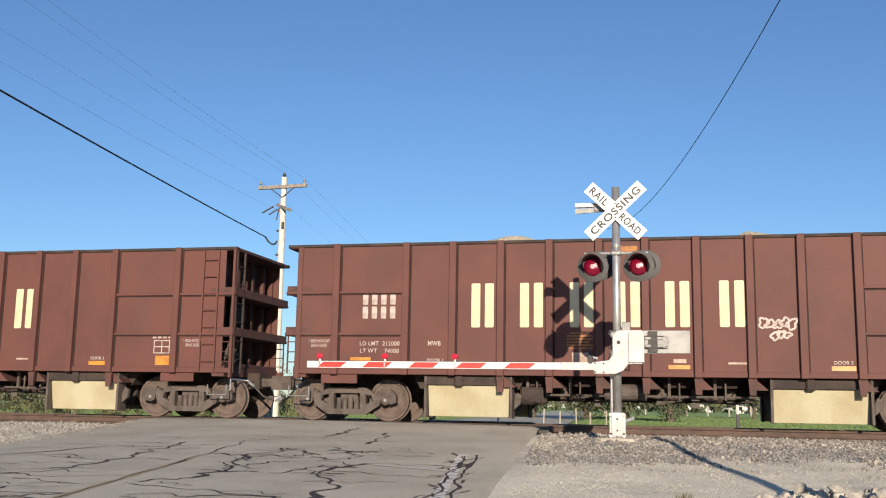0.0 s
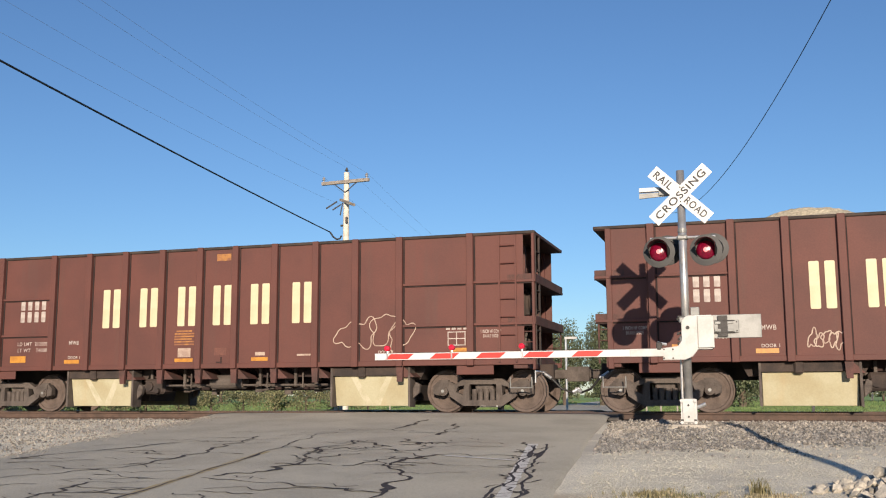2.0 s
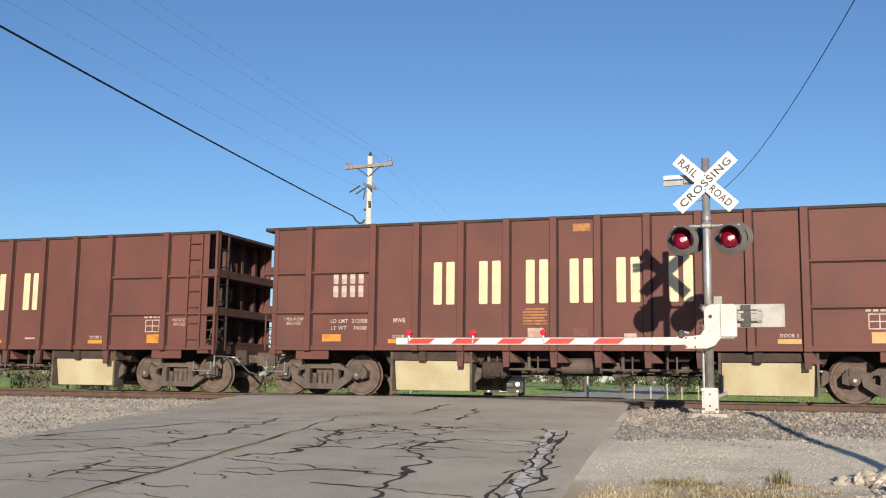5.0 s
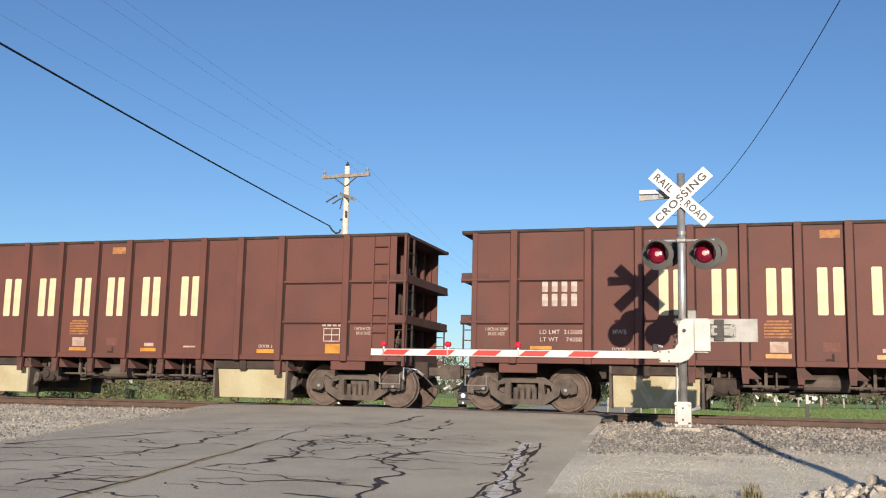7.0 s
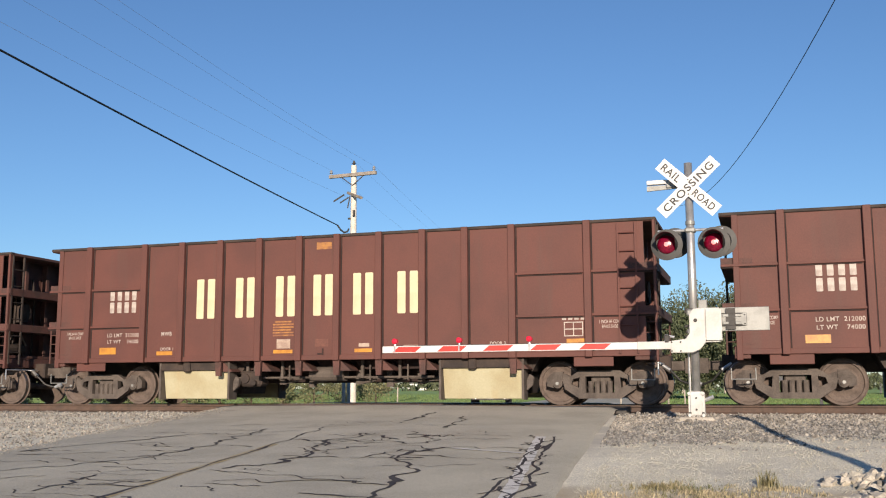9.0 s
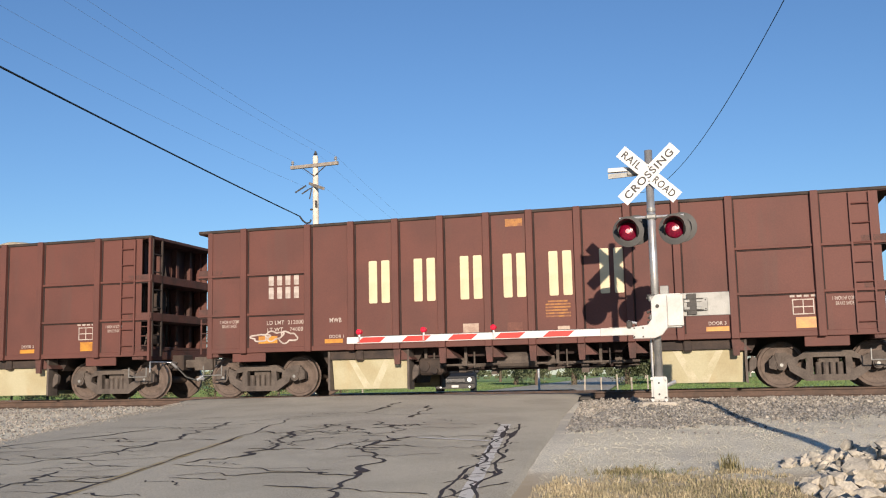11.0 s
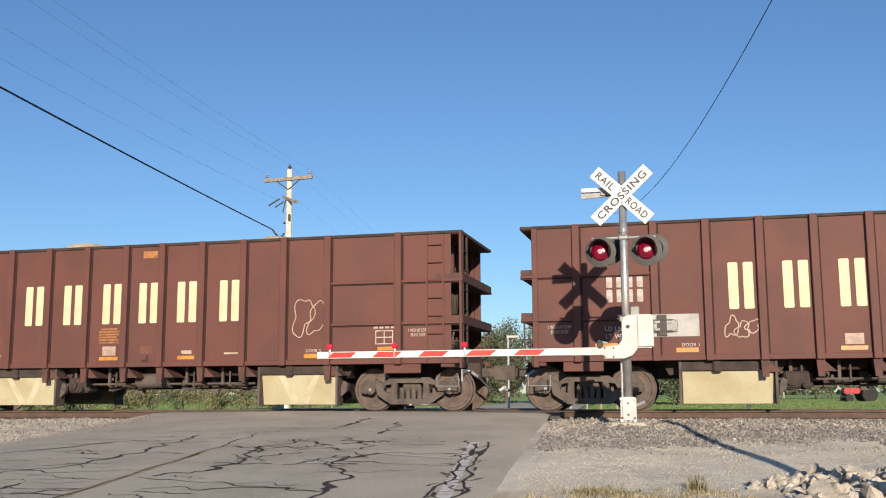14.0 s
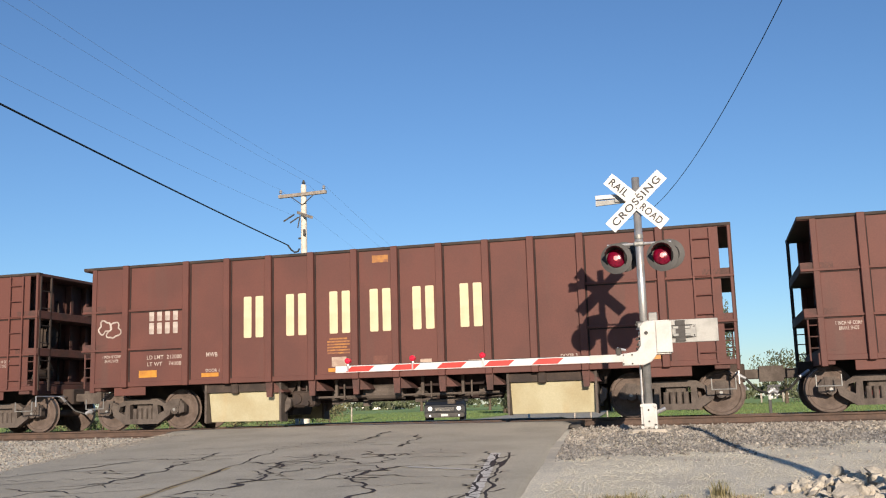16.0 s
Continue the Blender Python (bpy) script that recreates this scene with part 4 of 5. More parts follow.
# the leading car that can be seen is number 0; the cars follow one another every 16.08 m
SPEED, PITCH, START = 18.74, 16.08, -8.58
CARS = range(-1, 22)


# small surges of the train: seconds, metres ahead of the steady speed
SURGE = [(0.0, 0.085), (0.5, 0.0), (1.0, 0.10), (1.5, 0.06), (2.0, 0.15), (2.5, 0.15), (3.0, 0.06), (3.5, 0.19), (4.0, 0.10), (4.8, 0.08), (5.7, 0.02),
         (6.5, -0.04), (7.0, 0.11), (7.5, -0.10), (8.0, 0.0), (8.8, -0.01), (9.7, -0.02), (10.5, -0.035), (11.0, -0.12), (11.5, -0.05), (12.0, -0.085),
         (12.5, -0.07), (13.0, -0.09), (13.5, -0.115), (14.0, 0.05), (14.5, -0.015), (15.0, -0.02), (15.5, 0.13), (16.0, -0.065)]


def travelled(t):
    return SPEED * t + float(np.interp(t, [a for a, _ in SURGE], [b for _, b in SURGE]))


def car_pose(i, t):
    return pose(START - PITCH * i + travelled(t), TRACK_Y, 0)


first = hopper_car()
train = {}
for i in CARS:
    if i == CARS[0]:
        first.matrix_basis = car_pose(i, 0)
        train[i] = first
    else:
        train[i] = copy_thing(first, car_pose(i, 0))
# on some cars the faded notice stands farther forward
for i in (10, 13, 16, 18):
    for o in train[i].children:
        if o.name.startswith("notice_bar"):
            o.location.x = 1.88
# some cars are heaped above their sides
HEAPED = ((0, 0.30), (1, 0.22), (2, 0.36), (14, 0.30), (15, 0.1), (17, 0.30), (4, 0.16), (5, 0.14), (8, 0.12), (12, 0.16))
for i, up in HEAPED:
    tagged(train[i], "rust-brown steel ballast hopper car heaped with pale stone")
    for o in train[i].children:
        if o.name.startswith("ballast_load"):
            o.location.z = up


def scribble(car, x, z, w, h, seed, mat, loops=3.0, pen=0.022):
    """Swollen closed loops of spray paint, side by side, that say nothing."""
    n = max(2, int(loops))
    for j in range(n):
        bm = B()
        cx = x + w * ((j + 0.5) / n - 0.5)
        cz = z + 0.10 * h * math.sin(seed + j * 2.2)
        rx, rz = 0.62 * w / n, 0.46 * h * (0.8 + 0.2 * math.sin(seed * 3 + j))
        rings = []
        for k in range(44):
            a = k * math.tau / 44
            r = 1 + 0.20 * math.sin(3 * a + seed + j) + 0.13 * math.sin(5 * a + seed * 2 - j)
            rings.append(Vector((cx + rx * r * math.cos(a) + 0.25 * rz * math.sin(a), 0, cz + rz * r * math.sin(a))))
        pairs = []
        for k, c in enumerate(rings):
            d = (rings[(k + 1) % 44] - rings[k - 1]).normalized() * pen / 2
            pairs.append([bm.verts.new((c.x + q * d.z, -HALF - 0.012 - 0.001 * j, c.z - q * d.x)) for q in (1, -1)])
        for k in range(44):
            u, v = pairs[k], pairs[(k + 1) % 44]
            bm.faces.new((u[0], u[1], v[1], v[0]))
        part("paint_scrawl", bm, mat, car, "white spray-paint scrawl")
    tagged(car, "rust-brown ballast hopper car scrawled with white paint")


scribble(train[0], 10.3, 2.06, 0.66, 0.24, 1.0, M["white_mark"], 5, 0.04)
scribble(train[0], 10.36, 1.84, 0.34, 0.18, 5.0, M["white_mark"], 3, 0.04)
scribble(train[1], 4.35, 1.60, 0.42, 0.32, 2.0, M["white_mark"], 3, 0.04)
scribble(train[1], 4.35, 1.38, 0.62, 0.14, 7.0, M["white_mark"], 6, 0.03)
scribble(train[2], 4.42, 1.42, 0.62, 0.40, 3.0, M["pale"], 5)
scribble(train[3], 11.2, 1.75, 1.7, 0.75, 4.0, M["pale"], 4, 0.022)
scribble(train[16], 4.4, 1.62, 0.6, 0.4, 9.0, M["pale"], 3.0)
scribble(train[18], 4.0, 1.9, 0.5, 0.5, 10.0, M["pale"], 2.6)
scribble(train[5], 13.7, 2.35, 0.5, 0.3, 5.0, M["white_mark"], 2.0)
scribble(train[13], 1.9, 1.34, 1.0, 0.25, 6.0, M["white_mark"], 3.5, 0.035)
scribble(train[17], 11.4, 2.0, 0.7, 0.9, 7.0, M["pale"], 2.2)
scribble(train[19], 0.72, 2.35, 0.5, 0.5, 8.0, M["white_mark"], 2.4, 0.035)
# pale dust that ran down the doors of some cars
for i in (3, 8, 10, 12, 13, 17):
    for x0 in (3.21, 10.19):
        for s in (-1, 1):
            bm = B()
            xm = x0 + 0.88
            for (xa, za), (xb, zb) in ((((xm + s * 0.42), 0.78), ((xm + s * 0.08), 0.16)),):
                vs = [bm.verts.new((x, -HALF + 0.32 - 0.12 * (z - 0.14) / 0.66 - 0.006, z)) for x, z in ((xa - 0.07, za), (xa + 0.07, za), (xb + 0.09, zb), (xb - 0.09, zb))]
                bm.faces.new(vs)
            part("dust_streak", bm, M["dust"], train[i], "pale dust run down the door")
part("round_patch", lathe(B(), [(0.11, -0.004), (0.15, -0.004), (0.15, 0.0), (0.11, 0.0)], (5.32, -HALF - 0.008, 1.62), "Y", 20), M["white_mark"], train[1], "white painted ring")
part("round_patch", lathe(B(), [(0.13, -0.004), (0.13, 0.0)], (9.4, -HALF - 0.008, 1.5), "Y", 20), M["white_mark"], train[16], "white round paint patch")


def stone_heap(car, x, half, high, seed):
    """A crushed-stone heap that shows above the top rail: a lumpy dome."""
    bm = B()
    nx, ny = 36, 20
    g = []
    for i in range(nx + 1):
        row = []
        for j in range(ny + 1):
            u, v = 2 * i / nx - 1, 2 * j / ny - 1
            lift = max(0.0, 1 - abs(u) ** 2.4) * max(0.0, 1 - abs(v) ** 2.2)
            px, py = x + u * (half + 0.5), 1.35 * v
            bump = noise.noise((px * 9, py * 9, seed)) * 0.03 + noise.noise((px * 3, py * 3, seed)) * 0.03
            row.append(bm.verts.new((px, py, ROOF - 0.30 + (high + 0.30) * lift + bump)))
        g.append(row)
    for i in range(nx):
        for j in range(ny):
            bm.faces.new((g[i][j], g[i + 1][j], g[i + 1][j + 1], g[i][j + 1]))
    part("load_mound", bm, M["load"], car, "pale crushed-stone heap")


stone_heap(train[2], 4.3, 1.0, 0.40, 3)
stone_heap(train[2], 10.3, 0.9, 0.34, 23)
for i in (0, 14, 17):
    stone_heap(train[i], 4.85, 0.45, 0.33, i)
    stone_heap(train[i], 10.0, 0.30, 0.29, i + 40)



# ---- the crossing signal with its lowered gate ----
SX, SY = -1.05, 16.4


def crossing_signal():
    sig = new("crossing_signal")
    sig.empty_display_size = 0.3
    sig.matrix_basis = pose(SX, SY, 0)
    # parts are laid out about the mast, with the rail head's level as zero
    part("foundation", bevel(box(B(), -0.28, 0.28, -0.28, 0.28, -0.42, -0.10), 0.03), M["concrete"], sig, "pale concrete foundation")
    base = bevel(box(B(), -0.125, 0.125, -0.125, 0.125, -0.10, 0.30), 0.035, 2)
    for x in (-0.105, 0.105):
        for z in (-0.07, 0.27):
            rod(base, (x, -0.15, z), (x, -0.10, z), 0.028, seg=8)
    part("junction_base", base, M["white"], sig, "white-painted cast mast base")
    bm = B()
    for x in (-0.1, 0.1):
        rod(bm, (x, -0.13, -0.14), (x, -0.13, -0.02), 0.02, seg=8)
    for z in (0.02, 0.20):
        rod(bm, (0.0, -0.14, z), (0.0, -0.126, z), 0.016, seg=8)
    part("anchor_bolts", bm, M["dark_gear"], sig)
    part("mast", rod(B(), (0, 0, 0.28), (0, 0, 4.02), 0.065, seg=32), M["mast"], sig, "silver tubular mast", smooth=True)
    for z in (1.02, 3.02):
        part("mast_clamp", lathe(B(), [(0.06, z - 0.03), (0.075, z - 0.03), (0.075, z + 0.03), (0.06, z + 0.03)], (0, 0, 0), "Z", 20), M["alu"], sig)
    # crossbuck
    ln, wd, zc = 1.22, 0.225, 3.60
    for k, ang in enumerate((43.5, -43.5)):
        y = -0.11 - 0.012 * k
        bl = bevel(box(B(), -ln / 2, ln / 2, -0.003, 0.003, -wd / 2, wd / 2), 0.002)
        bl = part("crossbuck_blade", bl, M["sign_white"], sig, "white crossbuck blade", at=pose(0, y, zc, 0, ang, 0))
        if k == 0:
            for words, x, w in (("RAIL", -0.365, 0.36), ("ROAD", 0.33, 0.42)):
                me = text_mesh(words, w, 0.125, 0.018, 1.15)
                me.materials.append(M["letter"])
                piece("lettering", me, bl, "black sign lettering", at=pose(x, -0.006, 0))
        else:
            me = text_mesh("CROSSING", 1.06, 0.125, 0.018, 1.15)
            me.materials.append(M["letter"])
            piece("lettering", me, bl, "black sign lettering", at=pose(0.0, -0.006, 0))
    part("sign_bolts", rod(rod(B(), (0, -0.135, zc + 0.12), (0, -0.06, zc + 0.12), 0.012, seg=8), (0, -0.135, zc - 0.12), (0, -0.06, zc - 0.12), 0.012, seg=8), M["dark_gear"], sig)
    # second crossbuck for the cross street, nearly edge on
    part("side_blade", bevel(box(B(), -0.68, -0.34, 0.02, 0.12, 3.705, 3.775), 0.006), M["sign_white"], sig, "white blade end seen edge on")
    bm = bevel(box(B(), -0.36, -0.05, 0.02, 0.10, 3.635, 3.765), 0.008)
    plate(bm, [(-0.68, 3.60), (-0.68, 3.685), (-0.06, 3.69), (-0.06, 3.63)], 0.05, 0.09)
    part("bracket_arm", bm, M["alu"], sig, "silver bracket arm behind the sign")
    # flashing light pair
    part("lamp_crossarm", rod(B(), (-0.52, -0.02, 2.90), (0.52, -0.02, 2.90), 0.024, seg=10), M["galv"], sig, "galvanised cross pipe")
    part("lamp_bracket", bevel(box(B(), -0.085, 0.085, -0.09, 0.09, 2.86, 2.94), 0.02), M["alu"], sig)
    for x in (-0.37, 0.37):
        c = (x, -0.16, 2.66)
        lamp = part("signal_lamp", lathe(B(), [(0.05, 0.16), (0.15, 0.10), (0.17, 0.02), (0.255, 0.012), (0.255, 0.0), (0.18, -0.005)], c, "Y", 32), M["black"], sig, "round black signal lamp")
        hood = B()
        rings = []
        for depth, (lo, hi) in ((0.0, (-40, 220)), (-0.30, (25, 155))):
            rings.append([(c[0] + 0.178 * math.cos(radians(lo + (hi - lo) * i / 18)), c[1] + depth, c[2] + 0.178 * math.sin(radians(lo + (hi - lo) * i / 18))) for i in range(19)])
        vs = [[hood.verts.new(p) for p in r] for r in rings]
        ws = [[hood.verts.new(((p[0] - c[0]) * 0.97 + c[0], p[1], (p[2] - c[2]) * 0.97 + c[2])) for p in r] for r in rings]
        for i in range(18):
            hood.faces.new((vs[0][i], vs[0][i + 1], vs[1][i + 1], vs[1][i]))
            hood.faces.new((ws[0][i], ws[1][i], ws[1][i + 1], ws[0][i + 1]))
            hood.faces.new((vs[1][i], vs[1][i + 1], ws[1][i + 1], ws[1][i]))
        part("hood", hood, M["black"], lamp, "black lamp hood")
        part("lens", lathe(B(), [(0.15, 0.0), (0.15, -0.02), (0.11, -0.05), (0.05, -0.062), (0.01, -0.064)], c, "Y", 28), M["lens"], lamp, "lit red lens", smooth=True)
        part("lens_core", lathe(B(), [(0.038, -0.05), (0.038, -0.067), (0.008, -0.07)], c, "Y", 14), M["lens_core"], lamp, "bright lens centre")
        part("lamp_stem", rod(B(), (x, -0.05, 2.66), (x, -0.02, 2.92), 0.022, seg=8), M["galv"], sig)
    for x in (-0.40, 0.34):
        c = (x + 0.12, 0.40, 2.76)
        rear = part("signal_lamp", lathe(B(), [(0.05, -0.16), (0.15, -0.10), (0.17, -0.02), (0.255, -0.012), (0.255, 0.0), (0.18, 0.005)], c, "Y", 32), M["black"], sig, "round black signal lamp facing away")
        part("hood", lathe(B(), [(0.178, 0.0), (0.178, 0.34), (0.170, 0.34), (0.170, 0.0)], c, "Y", 24), M["black"], rear, "black lamp hood")
        part("lamp_stem", rod(B(), (x + 0.12, 0.30, 2.76), (x, 0.0, 2.92), 0.022, seg=8), M["galv"], sig)
    # gate mechanism: casing, curved arm support, counterweight
    part("gate_mechanism", bevel(box(B(), 0.02, 0.43, -0.17, 0.17, 1.08, 1.62), 0.025, 2), M["white"], sig, "white gate mechanism casing")
    part("casing_door", bevel(box(B(), 0.19, 0.44, -0.19, -0.172, 1.10, 1.60), 0.008), M["white"], sig)
    bm = B()
    arc = [(0.19, 1.62), (0.0, 1.60), (-0.06, 1.52), (-0.06, 1.22), (-0.12, 1.13), (-0.36, 1.10), (-0.36, 0.91), (-0.02, 0.91), (0.10, 0.96), (0.19, 1.07)]
    plate(bm, arc, -0.235, -0.20)
    part("gate_arm_support", bevel(bm, 0.01), M["white"], sig, "white curved gate arm support")
    # dark hinge gear between the arm and its support, and clamps about the mast
    part("arm_hinge", bevel(box(B(), -0.46, -0.37, -0.25, -0.17, 1.06, 1.20), 0.015), M["dark_gear"], sig, "dark hinge gear of the arm")
    part("hinge_spring", rod(B(), (-0.44, -0.19, 1.19), (-0.30, -0.17, 1.16), 0.022, seg=8), M["galv"], sig)
    for z in (1.17, 1.33, 1.56):
        part("mast_bolt", rod(B(), (-0.135, -0.11, z), (-0.05, -0.085, z + 0.02), 0.021, seg=8), M["dark_gear"], sig)
    part("mast_bracket", bevel(box(B(), -0.10, 0.03, -0.17, -0.07, 1.50, 1.60), 0.02), M["alu"], sig)
    part("mast_bracket", bevel(box(B(), -0.10, 0.03, -0.17, -0.07, 1.20, 1.30), 0.02), M["alu"], sig)
    part("support_bolt", rod(B(), (0.04, -0.25, 1.42), (0.04, -0.20, 1.42), 0.03, seg=10), M["dark_gear"], sig)
    for x in (-0.34, -0.20):
        for z in (0.94, 1.08):
            part("support_bolt", rod(B(), (x, -0.25, z), (x, -0.20, z), 0.014, seg=6), M["dark_gear"], sig)
    for x, z in ((-0.12, 1.60), (-0.12, 1.24)):
        part("clamp_bolt", rod(B(), (x, -0.15, z), (x + 0.12, -0.10, z), 0.02, seg=6), M["dark_gear"], sig)
    part("counterweight_arm", bevel(box(B(), 0.40, 1.16, -0.10, -0.06, 1.25, 1.62), 0.006), M["alu"], sig, "grey aluminium counterweight arm")
    part("counterweight", bevel(box(B(), 0.44, 0.82, -0.135, -0.10, 1.33, 1.53), 0.008), M["alu"], sig, "galvanised weight plate")
    for x in (0.47, 0.66):
        for z in (1.37, 1.49):
            part("weight_clip", bevel(box(B(), x - 0.015, x + 0.075, -0.155, -0.132, z - 0.022, z + 0.022), 0.006), M["alu"], sig, "bent steel weight clip")
    # dark upright band over the weight plate, drawn as a thin box
    part("weight_pad", bevel(box(B(), 0.50, 0.65, -0.141, -0.1365, 1.27, 1.605), 0.002), M["dark_gear"], sig, "dark upright band across the weights")
    part("weight_strap", bevel(box(B(), 0.43, 0.76, -0.146, -0.136, 1.33, 1.347), 0.003), M["dark_gear"], sig, "dark steel strap")
    part("weight_strap", bevel(box(B(), 0.43, 0.76, -0.146, -0.136, 1.515, 1.53), 0.003), M["dark_gear"], sig, "dark steel strap")
    for x in (0.47, 0.79):
        for z in (1.36, 1.50):
            part("weight_bolt", rod(B(), (x, -0.15, z), (x, -0.13, z), 0.012, seg=6), M["dark_gear"], sig)
    part("cap", bevel(box(B(), 0.08, 0.22, -0.06, 0.06, 1.62, 1.76), 0.01), M["alu"], sig)
    # the lowered arm: white with slanting red bands, three small lamps on its top
    x0, x1, z0, h = -5.28, -0.36, 0.975, 0.115
    arm = part("gate_arm", bevel(box(B(), x0, x1 - 0.1, -0.235, -0.205, z0, z0 + h), 0.004), M["sign_white"], sig, "white gate arm with slanting red bands")
    part("arm_clamp", bevel(box(B(), x1 - 0.52, x1 + 0.02, -0.25, -0.19, z0 - 0.005, z0 + h + 0.005), 0.006), M["white"], sig)
    for k in range(5):
        xa = x0 + 0.30 + k * 0.815
        part("red_band", plate(B(), [(xa - 0.11, z0 + 0.012), (xa + 0.31, z0 + 0.012), (xa + 0.42, z0 + h - 0.012), (xa, z0 + h - 0.012)], -0.239, -0.2355), M["red_band"], arm)
    for xa in (x0 + 0.23, x0 + 1.40, x0 + 2.62):
        lp = part("arm_lamp", rod(rod(B(), (xa, -0.22, z0 + h), (xa, -0.22, z0 + h + 0.045), 0.022, seg=8), (xa, -0.245, z0 + 0.02), (xa, -0.245, z0 + h), 0.016, seg=6), M["galv"], arm, "small gate arm lamp")
        part("lens", lathe(B(), [(0.02, -0.06), (0.048, -0.045), (0.048, 0.045), (0.02, 0.06)], (xa, -0.22, z0 + h + 0.085), "Y", 14), M["arm_lens"], lp, "red gate lamp lens")
    wire = B()
    pts = [(x0 + 0.2, -0.2), (x0 + 1.4, -0.2), (x0 + 2.6, -0.2), (x1 - 0.6, -0.2)]
    for a, b in zip(pts, pts[1:]):
        rod(wire, (a[0], a[1], z0 + h + 0.006), (b[0], b[1], z0 + h + 0.006), 0.006, seg=5)
    part("lamp_cable", wire, M["dark_gear"], arm)
    cond = B()
    rod(cond, (-0.10, 0.05, 0.30), (-0.10, 0.05, 0.98), 0.02, seg=8)
    rod(cond, (0.10, 0.02, 0.15), (0.26, 0.02, 0.22), 0.03, seg=8)
    part("conduit", cond, M["galv"], sig)
    return tagged(sig, "silver railroad crossing signal with lowered striped gate", "crossing signal")


crossing_signal()

# a plain post beside the camera, whose long shadow lies over the verge
post = part("sign_post", rod(B(), (0, 0, -1.4), (0, 0, 3.1), 0.09, seg=14), M["galv"], at=pose(2.82, 5.9, 0))
tagged(post, "plain galvanised post on the gravel verge", "post")


# ---- utility pole and wires ----
PX, PY = -18.35, 43.0


def utility_pole(x, y, base, top, label, turn=-5):
    p = new("utility_pole")
    p.matrix_basis = pose(x, y, 0, 0, 0, turn)
    part("shaft", rod(B(), (0, 0, base), (0, 0, top), 0.20, 0.13, seg=18), M["pole_wood"], p, "bleached timber shaft")
    part("crossarm", bevel(box(B(), -1.27, 1.27, -0.20, -0.06, top - 0.56, top - 0.40), 0.01), M["arm_wood"], p, "grey timber crossarm")
    for s in (-1, 1):
        part("arm_brace", rod(B(), (s * 0.62, -0.13, top - 0.54), (0, -0.14, top - 1.0), 0.025, seg=6), M["dark_gear"], p)
    for xx in (-1.17, 1.14):
        part("insulator", lathe(B(), [(0.03, top - 0.40), (0.03, top - 0.33), (0.09, top - 0.31), (0.05, top - 0.26), (0.08, top - 0.23), (0.03, top - 0.15)], (xx, -0.13, 0), "Z", 12), M["insulator"], p, "grey porcelain insulator")
    bm = lathe(B(), [(0.05, top), (0.04, top + 0.06), (0.10, top + 0.08), (0.06, top + 0.15), (0.04, top + 0.24)], (0, 0, 0), "Z", 12)
    part("insulator", bm, M["dark_gear"], p, "dark pole-top insulator")
    # lower cutout arm, askew, with fuse holders
    bm = bevel(box(B(), -0.62, 0.62, -0.06, 0.06, -0.06, 0.06), 0.01)
    part("cutout_arm", bm, M["arm_wood"], p, "grey timber arm set askew", at=pose(0.05, -0.22, top - 1.46, 0, 18, -40))
    bm = bevel(box(B(), -0.62, 0.62, -0.06, 0.06, -0.06, 0.06), 0.01)
    part("cutout_arm", bm, M["arm_wood"], p, at=pose(0.05, 0.22, top - 1.46, 0, 18, -40))
    for a, b, r in (((-0.35, -0.3, -1.45), (-0.9, -0.35, -1.75), 0.04), ((-0.12, -0.3, -1.60), (-0.55, -0.35, -1.85), 0.035), ((-0.10, -0.18, -1.5), (-0.22, -0.2, -2.1), 0.03)):
        part("fuse_holder", rod(B(), (a[0], a[1], top + a[2]), (b[0], b[1], top + b[2]), r, seg=8), M["dark_gear"], p, "dark fuse holder")
    bm = B()
    rod(bm, (0.12, -0.2, top - 2.2), (0.12, -0.2, top - 2.5), 0.06, seg=8)
    rod(bm, (-0.2, -0.15, top - 2.6), (-0.1, -0.15, top - 2.6), 0.05, seg=8)
    rod(bm, (-0.2, -0.15, top - 3.75), (-0.1, -0.15, top - 3.75), 0.05, seg=8)
    part("line_hardware", bm, M["dark_gear"], p)
    return tagged(p, label, "utility pole")


TOP = 10.98
utility_pole(PX, PY, -0.6, TOP, "bleached wooden utility pole with a crossarm")
fx, fy = 110 * math.sin(radians(-14.9)), 110 * math.cos(radians(-14.9))
utility_pole(fx, fy, -0.7, 9.1, "distant wooden utility pole with a crossarm")
back = utility_pole(-12.9, -12.0, -2.0, 10.6, "bleached wooden utility pole beside the road")


def span(name, a, b, sag, r, mat, label, n=40):
    pts = []
    for i in range(n + 1):
        k = i / n
        p = Vector(a).lerp(Vector(b), k)
        p.z -= sag * 4 * k * (1 - k)
        pts.append(p)
    return tagged(cable(name, pts, r, mat), label, "overhead wire")


for dx, dz, r in ((-1.17, -0.15, 0.0034), (0.0, 0.24, 0.0034), (1.14, -0.15, 0.0034)):
    span("overhead_wire", (PX + dx, PY - 0.1, TOP + dz), (-12.9 + dx, -12.0, 10.6 + dz), 0.7, r, M["thin_wire"], "thin weathered overhead wire")
    span("overhead_wire", (PX + dx, PY - 0.1, TOP + dz), (PX - 5 + dx, PY + 60, TOP - 1.5 + dz), 0.8, r, M["thin_wire"], "thin weathered overhead wire")
span("overhead_wire", (PX, PY - 0.1, TOP - 1.7), (-12.9, -12.0, 9.0), 0.7, 0.0034, M["thin_wire"], "thin weathered overhead wire")
span("telephone_cable", (PX - 0.65, PY - 0.4, 8.05), (-12.9, -12.0, 8.5), 0.25, 0.027, M["wire"], "thick black telephone cable")
